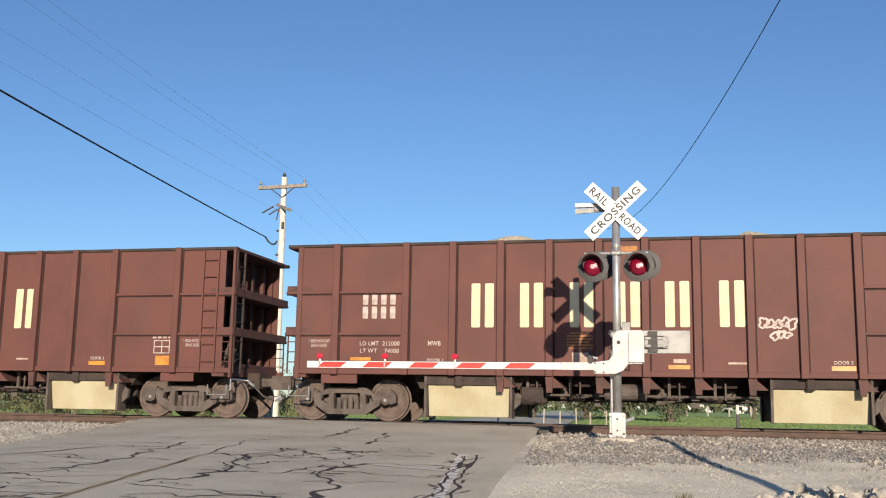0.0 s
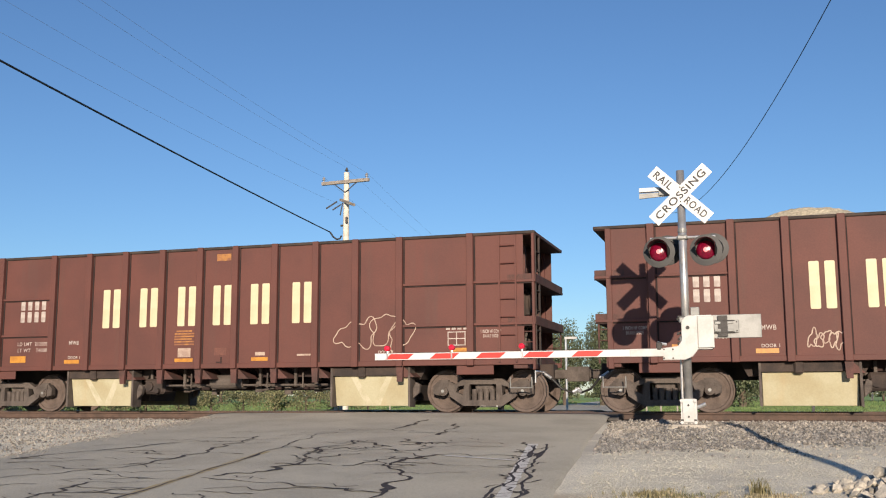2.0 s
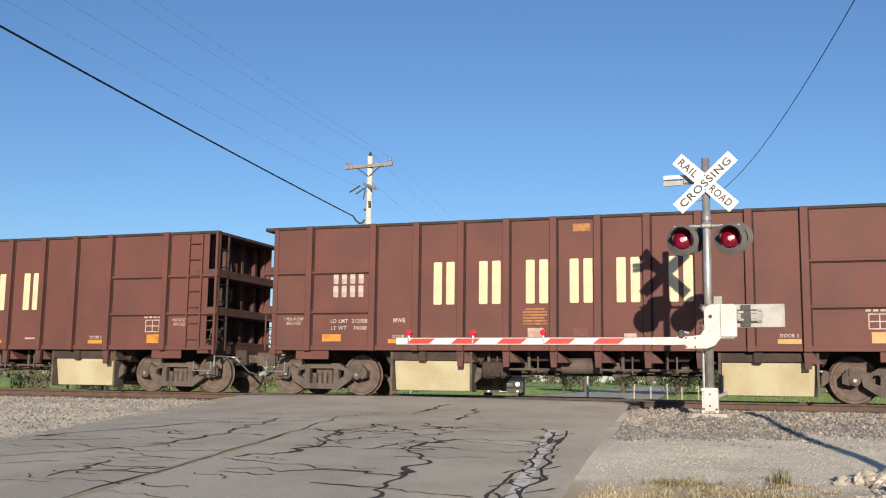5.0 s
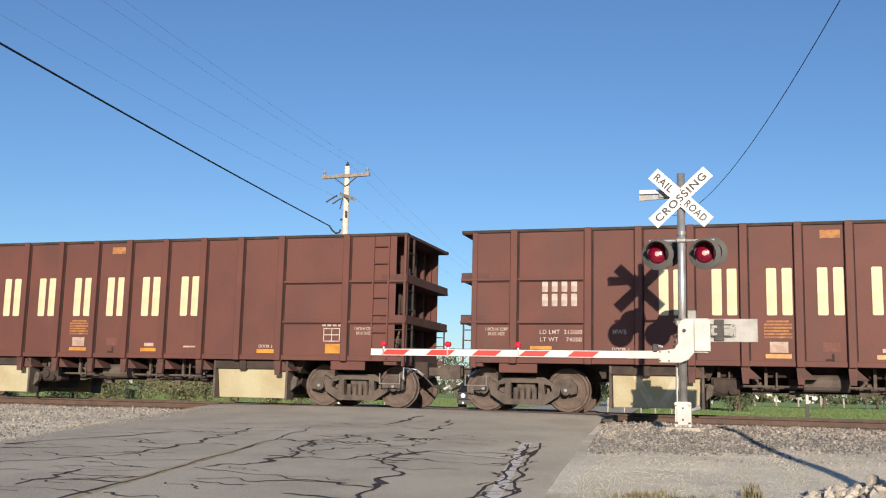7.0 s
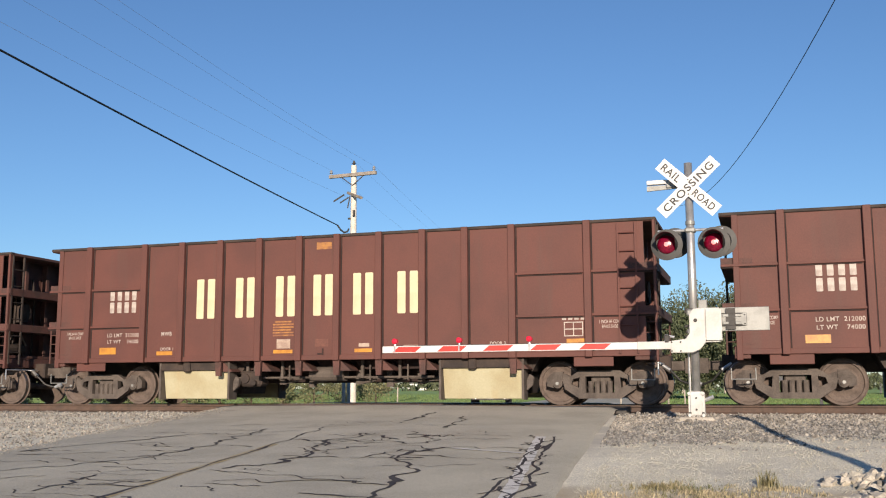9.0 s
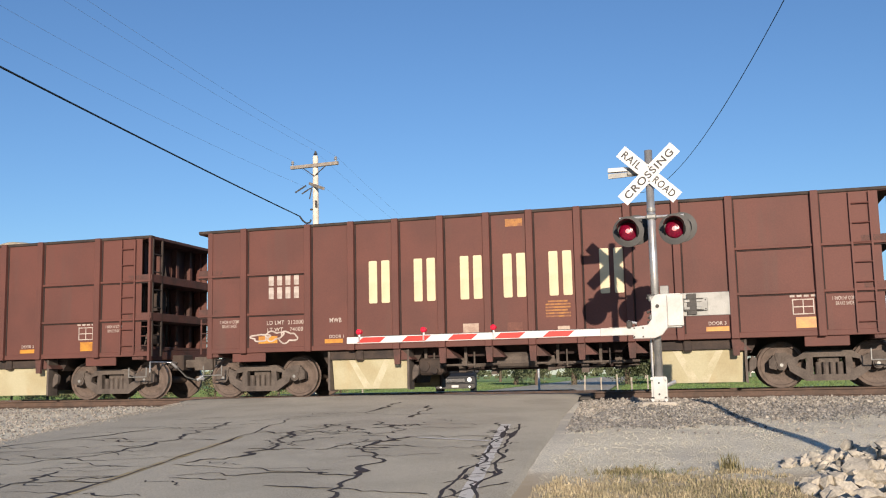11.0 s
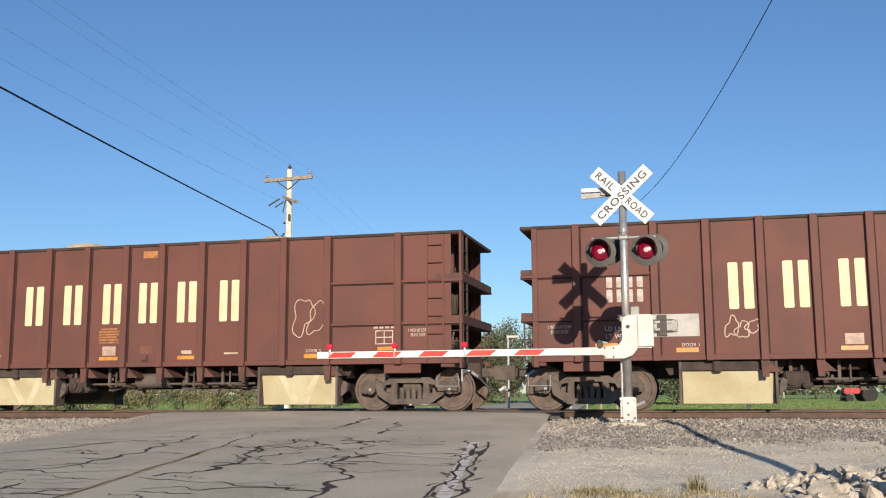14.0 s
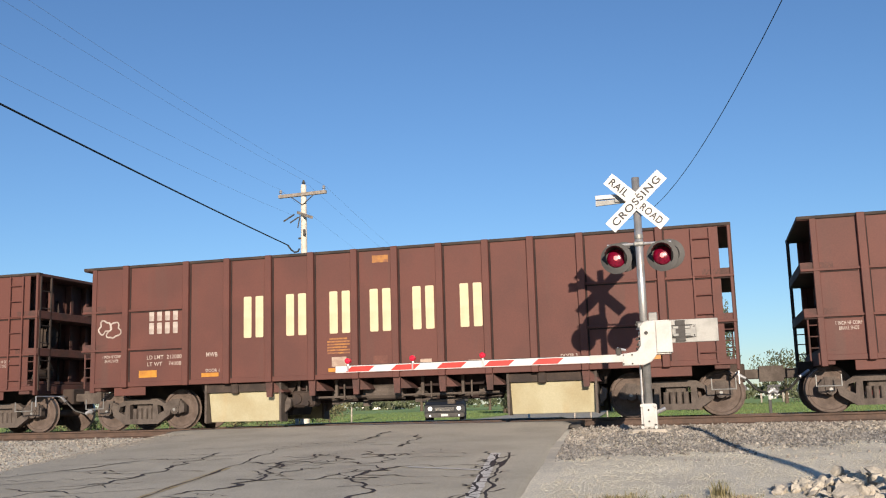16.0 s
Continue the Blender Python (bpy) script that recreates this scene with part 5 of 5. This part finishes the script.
cable_end = [(PX - 0.65, PY - 0.4, 8.05), (PX - 0.52, PY - 0.35, 7.84), (PX - 0.35, PY - 0.3, 7.70), (PX - 0.2, PY - 0.25, 7.74), (PX - 0.15, PY - 0.2, 7.88)]
tagged(cable("cable_drip_loop", cable_end, 0.045, M["wire"]), "black cable loop at the pole", "cable")
span("overhead_wire", (5.49, 0.0, 11.75), (-5.01, 60.0, 11.3), 3.5, 0.0115, M["wire"], "black overhead wire across the road")


# ---- behind the track ----
def crown(bm, centre, rx, rz, n, size, rnd):
    """Many small leaf cards in clumps, with an uneven outline."""
    c = Vector(centre)
    clumps = []
    for _ in range(max(8, n // 90)):
        d = Vector((rnd.gauss(0, 1), rnd.gauss(0, 1), rnd.gauss(0, 1))).normalized() * rnd.uniform(0.35, 1.0)
        clumps.append((c + Vector((d.x * rx, d.y * rx, d.z * rz)), rnd.uniform(0.22, 0.42)))
    for _ in range(n):
        p, s = rnd.choice(clumps)
        d = Vector((rnd.gauss(0, 1), rnd.gauss(0, 1), rnd.gauss(0, 1))).normalized() * rnd.uniform(0.5, 1.0)
        q = p + Vector((d.x * rx * s, d.y * rx * s, d.z * rz * s))
        e = Euler((rnd.uniform(0, 6), rnd.uniform(0, 6), rnd.uniform(0, 6))).to_quaternion()
        w = size * rnd.uniform(0.6, 1.4)
        vs = [bm.verts.new(q + e @ Vector(v)) for v in ((-w, 0, 0), (0, -w * 0.5, 0.15 * w), (w, 0, 0), (0, w * 0.5, -0.1 * w))]
        bm.faces.new(vs)


def tree(name, x, y, base, height, radius, seed, label, leaves=34000, mat="leaf", category="tree"):
    rnd = random.Random(seed)
    t = new(name)
    t.matrix_basis = pose(x, y, base)
    bm = rod(B(), (0, 0, 0), (0, 0, height * 0.45), 0.035 * height, 0.02 * height, seg=9)
    for k in range(7):
        a = k * 2.4
        z = height * (0.25 + 0.07 * k)
        rod(bm, (0, 0, z), (radius * 0.6 * math.cos(a), radius * 0.6 * math.sin(a), z + height * 0.22), 0.012 * height, 0.004 * height, seg=6)
    part("trunk", bm, M["bark"], t)
    cb = B()
    crown(cb, (0, 0, height * 0.54), radius, height * 0.46, leaves, (0.0075 * height + 0.035) if leaves > 5000 else 0.045 if mat == "bush" else (0.011 * height + 0.06), rnd)
    part("crown", cb, M[mat], t)
    return tagged(t, label, category)


def polar(az, d):
    return d * math.sin(radians(az)), d * math.cos(radians(az))


for k, (az, d, h, r) in enumerate(((-0.8, 75, 8.5, 2.5), (-3.2, 78, 8.2, 3.0), (-5.4, 80, 7.2, 2.8))):
    x, y = polar(az, d)
    tree("tree", x, y, -0.6, h, r, 20 + k, "dense dark green tree behind the field")
for k, (az, d, h, r) in enumerate(((3.7, 115, 6.4, 3.2), (6.3, 130, 5.0, 4.0), (-14.5, 160, 8, 5), (-16.5, 170, 9, 6), (-12.6, 150, 7, 5), (8.5, 130, 7, 5), (-30, 140, 8, 6), (-36, 150, 9, 6), (-24, 170, 8, 6), (12, 140, 8, 5))):
    x, y = polar(az, d)
    tree("tree", x, y, -0.6, h, r, 40 + k, "distant bushy green tree", 2600)
for k, (az, d, h, r) in enumerate(((-10.5, 90, 7.3, 1.9), (-11.7, 95, 7.2, 2.0), (-8.4, 88, 7.8, 1.4))):
    x, y = polar(az, d)
    tree("tree", x, y, -0.6, h, r, 60 + k, "slender dark green tree behind the road", 14000)

# a pale post with a short arm beyond the track
x, y = polar(-10.4, 38)
pale = new("marker_post")
pale.matrix_basis = pose(x, y, -0.6)
part("post", rod(B(), (0, 0, 0), (0, 0, 3.1), 0.045, seg=10), M["galv"], pale)
part("arm", bevel(box(B(), -0.05, 0.42, -0.05, 0.05, 3.06, 3.15), 0.01), M["white"], pale, "short white arm")
tagged(pale, "pale metal post with a short arm on the grass", "post")

for k in range(12):
    az = -41 + k * 1.75
    x, y = polar(az, 50 + 2.0 * math.sin(k * 2.0))
    tree("scrub_bush", x, y, -0.6, 1.45 + 0.5 * abs(math.sin(k * 1.9)), 1.35, 70 + k, "low olive roadside scrub bush", 2600, "bush", "bush")

hedge = B()
rnd = random.Random(9)
for k in range(150):
    az = -60 + k * 0.75
    x, y = polar(az, 330 + 20 * math.sin(k))
    crown(hedge, (x, y, 1.5), 4.5, 2.2 + 1.2 * abs(math.sin(k * 1.3)), 170, 0.8, rnd)
tagged(part("far_woods", hedge, M["leaf"]), "far line of green woods on the horizon", "woods", kind="stuff")


def house(x, y, w, d, h, turn, label):
    o = new("house")
    o.matrix_basis = pose(x, y, -0.6, 0, 0, turn)
    part("wall", box(B(), -w / 2, w / 2, -d / 2, d / 2, 0, h), M["house"], o, "white clapboard wall")
    bm = B()
    e = 0.35
    vs = [bm.verts.new(v) for v in ((-w / 2 - e, -d / 2 - e, h), (w / 2 + e, -d / 2 - e, h), (w / 2 + e, d / 2 + e, h), (-w / 2 - e, d / 2 + e, h), (-w / 2 - e, 0, h + d * 0.32), (w / 2 + e, 0, h + d * 0.32))]
    for f in ((0, 1, 5, 4), (2, 3, 4, 5), (0, 4, 3), (1, 2, 5), (0, 3, 2, 1)):
        bm.faces.new([vs[i] for i in f])
    part("roof", bm, M["roof"], o, "grey shingle roof")
    for k in range(3):
        xx = -w / 3 + k * w / 3
        win = part("window", box(B(), xx - 0.5, xx + 0.5, -d / 2 - 0.03, -d / 2 + 0.02, 0.9, 2.1), M["glass"], o, "dark window")
        part("frame", box(box(B(), xx - 0.58, xx - 0.5, -d / 2 - 0.06, -d / 2, 0.85, 2.15), xx + 0.5, xx + 0.58, -d / 2 - 0.06, -d / 2, 0.85, 2.15), M["white"], win)
    return tagged(o, label, "house")


for az, d, w, dd, h, turn in ((-19.2, 420, 9, 8, 2.8, 5), (0.9, 400, 10, 7, 3.0, 0), (3.5, 330, 8, 6, 2.4, -8), (-18.1, 360, 7, 6, 2.6, 4)):
    x, y = polar(az, d)
    house(x, y, w, dd, h, turn, "distant white house with a grey roof")


def wheel_of(parent, x, y, r, w, name="wheel"):
    t = part(name, lathe(B(), [(r * 0.6, -w / 2), (r * 0.93, -w / 2), (r, -w / 3), (r, w / 3), (r * 0.93, w / 2), (r * 0.6, w / 2)], (x, y, r), "X", 22), M["tyre"], parent, "black rubber tyre")
    part("rim", lathe(B(), [(0.05, -w * 0.42), (r * 0.6, -w * 0.48), (r * 0.6, w * 0.48), (0.05, w * 0.42)], (x, y, r), "X", 16), M["chrome"], t, "silver rim")
    return t


def suv(x, y, z, turn):
    """A dark off-road car that faces the crossing with its lamps lit; its nose points to -y."""
    s = new("parked_car")
    s.matrix_basis = pose(x, y, z, 0, 0, turn)
    w = 0.93

    def hull(outline, half_low, half_high, z_split):
        bm = B()
        left = [bm.verts.new((-(half_high if zz > z_split else half_low), yy, zz)) for yy, zz in outline]
        right = [bm.verts.new(((half_high if zz > z_split else half_low), yy, zz)) for yy, zz in outline]
        bm.faces.new(left)
        bm.faces.new(right[::-1])
        for i in range(len(outline)):
            j = (i + 1) % len(outline)
            bm.faces.new((left[j], left[i], right[i], right[j]))
        return bm

    lower = [(0.0, 0.42), (-0.05, 0.62), (0.02, 0.95), (0.25, 1.06), (1.25, 1.14), (4.3, 1.16), (4.45, 0.9), (4.45, 0.42)]
    part("body", bevel(hull(lower, w, w, 9), 0.05, 2), M["suv"], s, "glossy black body")
    upper = [(1.2, 1.12), (1.75, 1.72), (2.0, 1.78), (4.1, 1.76), (4.35, 1.14)]
    part("cabin", bevel(hull(upper, 0.86, 0.68, 1.3), 0.04, 2), M["suv"], s)
    bm = B()
    vs = [bm.verts.new(v) for v in ((-0.76, 1.27, 1.19), (0.76, 1.27, 1.19), (0.62, 1.70, 1.66), (-0.62, 1.70, 1.66))]
    bm.faces.new(vs)
    bmesh.ops.solidify(bm, geom=bm.faces[:], thickness=0.02)
    for v in bm.verts:
        v.co += Vector((0, -0.035, 0.02))
    part("windscreen", bm, M["glass"], s, "dark windscreen")
    part("bumper", bevel(box(B(), -0.9, 0.9, -0.14, 0.02, 0.42, 0.62), 0.04, 2), M["dark_gear"], s)
    part("grille", bevel(box(B(), -0.46, 0.46, -0.09, -0.03, 0.70, 0.90), 0.02), M["black"], s, "black grille")
    for k in range(3):
        part("grille_slat", box(B(), -0.44, 0.44, -0.10, -0.088, 0.725 + k * 0.055, 0.735 + k * 0.055), M["chrome"], s)
    for xx in (-0.66, 0.66):
        part("headlamp", lathe(B(), [(0.09, 0.0), (0.10, -0.06), (0.07, -0.10), (0.02, -0.11)], (xx, 0.0, 0.82), "Y", 18), M["head_light"], s, "lit headlamp")
        part("fog_lamp", lathe(B(), [(0.045, -0.12), (0.045, -0.16), (0.015, -0.17)], (xx, 0.0, 0.50), "Y", 12), M["head_light"], s, "lit fog lamp")
        part("mirror", bevel(box(B(), xx * 1.5 - 0.1, xx * 1.5 + 0.1, 1.30, 1.42, 1.12, 1.30), 0.03), M["suv"], s)
    part("plate", box(B(), -0.16, 0.16, -0.165, -0.14, 0.47, 0.58), M["white"], s, "pale registration plate without writing")
    for yy in (0.85, 3.55):
        for xx in (-0.80, 0.80):
            wheel_of(s, xx, yy, 0.37, 0.24)
    return tagged(s, "black off-road car with lit headlamps", "car")


suv(*polar(-15.2, 46.0), -0.60, 13)


def tractor(x, y, z, turn):
    s = new("tractor")
    s.matrix_basis = pose(x, y, z, 0, 0, turn)
    part("bonnet", bevel(box(B(), -0.3, 0.3, -1.5, 0.1, 0.75, 1.3), 0.08, 2), M["tractor"], s, "red bonnet")
    part("seat_deck", bevel(box(B(), -0.5, 0.5, 0.1, 1.0, 0.7, 1.0), 0.05), M["tractor"], s)
    part("seat", bevel(box(B(), -0.25, 0.25, 0.5, 0.95, 1.0, 1.35), 0.06), M["black"], s)
    part("exhaust", rod(B(), (0.15, -0.9, 1.3), (0.15, -0.9, 1.95), 0.04, seg=8), M["black"], s)
    for xx in (-0.75, 0.75):
        wheel_of(s, xx, 0.6, 0.72, 0.35)
        wheel_of(s, xx * 0.8, -1.2, 0.36, 0.22)
    return tagged(s, "small red farm tractor on the grass", "tractor")


tractor(*polar(8.45, 100), -0.6, -75)

# short stakes beyond the track
for k, (az, d, h) in enumerate(((-7.8, 45, 0.40), (-6.9, 44, 0.30), (-6.0, 46, 0.42), (-5.2, 45, 0.28), (-4.3, 45, 0.36), (-20.5, 44, 0.5))):
    x, y = polar(az, d)
    p = part("stake", bevel(box(B(), -0.03, 0.03, -0.03, 0.03, -0.9, h - 0.1), 0.005), M["fence"], at=pose(x, y, 0, 2 * math.sin(k * 3), 2 * math.cos(k * 5), k * 20))
    tagged(p, "short pale timber stake in the grass", "stake", "stakes behind the track")


# far fence posts across the field, a black and white marker, and a pair of white posts
for k in range(15):
    x, y = polar(-4.4 + 1.13 * k, 150 + 3 * math.sin(k * 1.7))
    p = part("fence_post", bevel(box(B(), -0.11, 0.11, -0.11, 0.11, -0.9, 0.85 + 0.12 * math.sin(k * 2.9)), 0.02), M["fence"], at=pose(x, y, 0, 0, 1.5 * math.sin(k * 4), k * 15))
    tagged(p, "pale timber fence post across the field", "fence post", "posts of the far fence")
x, y = polar(2.82, 45)
marker = new("track_marker")
marker.matrix_basis = pose(x, y, -0.6)
part("shaft", bevel(box(B(), -0.065, 0.065, -0.05, 0.05, -0.2, 0.80), 0.01), M["black"], marker, "black lower shaft")
part("head", bevel(box(B(), -0.06, 0.06, -0.05, 0.05, 0.80, 1.20), 0.015), M["white"], marker, "white head")
tagged(marker, "short black post with a white head in the grass", "marker post")
for az in (-23.58, -23.30):
    x, y = polar(az, 30)
    tagged(part("white_post", bevel(box(B(), -0.05, 0.05, -0.05, 0.05, -0.9, 0.74), 0.015), M["house"], at=pose(x, y, 0, 0, 0, 12)), "square white-painted post in the grass", "post", "pair of white posts")

# ---- rocks and weeds on the near verge ----
rnd = random.Random(31)
heap, placed = B(), 0
for k in range(640):
    u, v = rnd.uniform(0, 1), rnd.uniform(0, 1)
    x, y = 0.42 + 3.3 * u, 8.8 + 3.15 * v - 0.5 * abs(u - 0.6)
    if x < 0.48 + (11.9 - y) * 0.10 + 0.15 * math.sin(y * 5):
        continue
    r = rnd.uniform(0.035, 0.10) * (1.25 if v < 0.5 else 0.9)
    bm = B()
    bmesh.ops.create_icosphere(bm, subdivisions=1, radius=1.0)
    sx, sy, sz = rnd.uniform(0.8, 1.3), rnd.uniform(0.7, 1.1), rnd.uniform(0.55, 0.85)
    for w in bm.verts:
        f = 1 + 0.9 * noise.noise(w.co * 1.2 + Vector((k * 3.1, 0, 0)))
        w.co = Vector((w.co.x * sx, w.co.y * sy, w.co.z * sz)) * f * r
    z = ground_z(x, y) + r * 0.35 + (0.14 * rnd.random() if u > 0.2 else 0)
    at = pose(x, y, z, rnd.uniform(-30, 30), rnd.uniform(-30, 30), rnd.uniform(0, 360))
    if r > 0.06 and placed < 280:
        placed += 1
        tagged(part("rock", bm, M["stone"], at=at), "broken pale limestone rock on the verge", "rock", "rocks heaped on the verge")
    else:
        bm.transform(at)
        me = bpy.data.meshes.new("rubble")
        bm.to_mesh(me)
        bm.free()
        heap.from_mesh(me)
tagged(part("rubble", heap, M["stone"]), "small broken limestone between the larger rocks", "rubble", kind="stuff")


def tufts(name, n, mat, label, seed, place, height):
    rnd = random.Random(seed)
    bm = B()
    for _ in range(n):
        x, y = place(rnd)
        if not off_road(x, y):
            continue
        z = ground_z(x, y)
        for _ in range(4):
            a, h, lean = rnd.uniform(0, 6.28), rnd.uniform(*height), rnd.uniform(0.1, 0.7)
            px, py = x + rnd.uniform(-0.05, 0.05), y + rnd.uniform(-0.05, 0.05)
            w = 0.0025 + 0.0035 * rnd.random()
            d = Vector((math.cos(a), math.sin(a), 0))
            s = Vector((-d.y, d.x, 0)) * w
            p0 = Vector((px, py, z - 0.01))
            p1 = p0 + d * h * lean * 0.4 + Vector((0, 0, h * 0.6))
            p2 = p0 + d * h * lean + Vector((0, 0, h * (1 - 0.25 * lean)))
            q = [bm.verts.new(v) for v in (p0 - s, p0 + s, p1 + s * 0.8, p1 - s * 0.8, p2)]
            bm.faces.new(q[:4])
            bm.faces.new((q[3], q[2], q[4]))
    return tagged(part(name, bm, mat), label, "grass", kind="stuff")


def dry_place(rnd):
    """Straw in clumps that thin out towards the gravel."""
    while True:
        x, y = rnd.uniform(-2.1, 0.6), rnd.uniform(7.4, 11.4)
        edge = 10.8 - 1.3 * max(0.0, -1.2 - x) - 1.2 * max(0.0, x - 0.15) + 0.3 * noise.noise((x * 1.1, 2.0, 7.0)) + 0.3 * noise.noise((x * 4.0, 5.0, 7.0))
        clump = noise.noise((x * 2.4, y * 2.4, 3.0)) + 0.5 * noise.noise((x * 7.0, y * 7.0, 1.0))
        if y < edge + 0.25 * clump and rnd.random() < 0.18 + 1.1 * clump + 0.5 * min(1.0, edge - y):
            return x, y


tufts("dry_grass", 8000, M["blade_dry"], "dry straw-coloured grass on the verge", 51, dry_place, (0.012, 0.062))
tufts("green_weeds", 170, M["blade_green"], "short green weeds among dry grass", 52, lambda r: (r.gauss(0.05, 0.35), r.gauss(9.3, 0.4)), (0.02, 0.08))
tufts("green_weeds", 110, M["blade_green"], "short green weeds among dry grass", 56, lambda r: (r.gauss(-0.5, 0.45), r.gauss(10.3, 0.35)), (0.015, 0.06))
tufts("green_weeds", 110, M["blade_green"], "short green weeds among dry grass", 53, lambda r: (r.gauss(-1.0, 0.22), r.gauss(10.65, 0.15)), (0.02, 0.09))
tufts("tall_weeds", 30, M["blade_green"], "tall weed clump on the verge", 54, lambda r: (r.gauss(-0.02, 0.05), r.gauss(10.8, 0.05)), (0.04, 0.24))
tufts("field_grass", 9000, M["blade_green"], "grass behind the track", 55, lambda r: (r.uniform(-30, 10), r.uniform(25.6, 31)), (0.05, 0.22))


def meadow(n, seed):
    """Upright blades over the far field, which catch the low sun."""
    rng = np.random.default_rng(seed)
    az, d = np.radians(rng.uniform(-43, 17, n)), 42 + 100 * rng.random(n) ** 1.5
    x, y = d * np.sin(az), d * np.cos(az)
    keep = np.array([off_road(p, q) for p, q in zip(x, y)])
    x, y = x[keep], y[keep]
    m = len(x)
    z = np.array([ground_z(p, q) for p, q in zip(x, y)])
    a, hgt, w = rng.uniform(-0.9, 0.9, m), rng.uniform(0.05, 0.13, m), rng.uniform(0.03, 0.07, m)
    v = np.empty((m, 3, 3))
    v[:, 0] = np.stack([x - w * np.cos(a), y - w * np.sin(a), z - 0.01], 1)
    v[:, 1] = np.stack([x + w * np.cos(a), y + w * np.sin(a), z - 0.01], 1)
    v[:, 2] = np.stack([x + rng.uniform(-0.04, 0.04, m), y + rng.uniform(0, 0.06, m), z + hgt], 1)
    me = bpy.data.meshes.new("meadow_grass")
    me.from_pydata(v.reshape(-1, 3).tolist(), [], np.arange(3 * m).reshape(-1, 3).tolist())
    me.materials.append(M["lawn"])
    return tagged(new("meadow_grass", me), "sunlit green meadow grass behind the track", "grass", kind="stuff")


meadow(60000, 77)


# ---- movement ----
def motions():
    """The train rolls past at a nearly steady speed and its wheels turn with it."""
    rows = [t for t, _ in SURGE]
    for i, car in train.items():
        walk(car, [(t, car_pose(i, t)) for t in rows])
    # one turning motion for each axle, shared by the same axle of all cars
    turn = math.degrees(1 / WHEEL_R)
    times = [k / FPS for k in range(0, 16 * FPS + 1)]
    for car in train.values():
        for ws in car.children:
            if not ws.name.startswith("wheelset"):
                continue
            ax = round(ws.location.x, 2)
            if ax not in shared:
                x = ws.location.x
                walk(ws, [(t, pose(x, 0, WHEEL_R, 0, (turn * travelled(t)) % 360, 0)) for t in times])
                shared[ax] = ws.animation_data
            else:
                ws.rotation_mode = "QUATERNION"
                ws.animation_data_create()
                ws.animation_data.action = shared[ax].action
                ws.animation_data.action_slot = shared[ax].action_slot


shared = {}
motions()
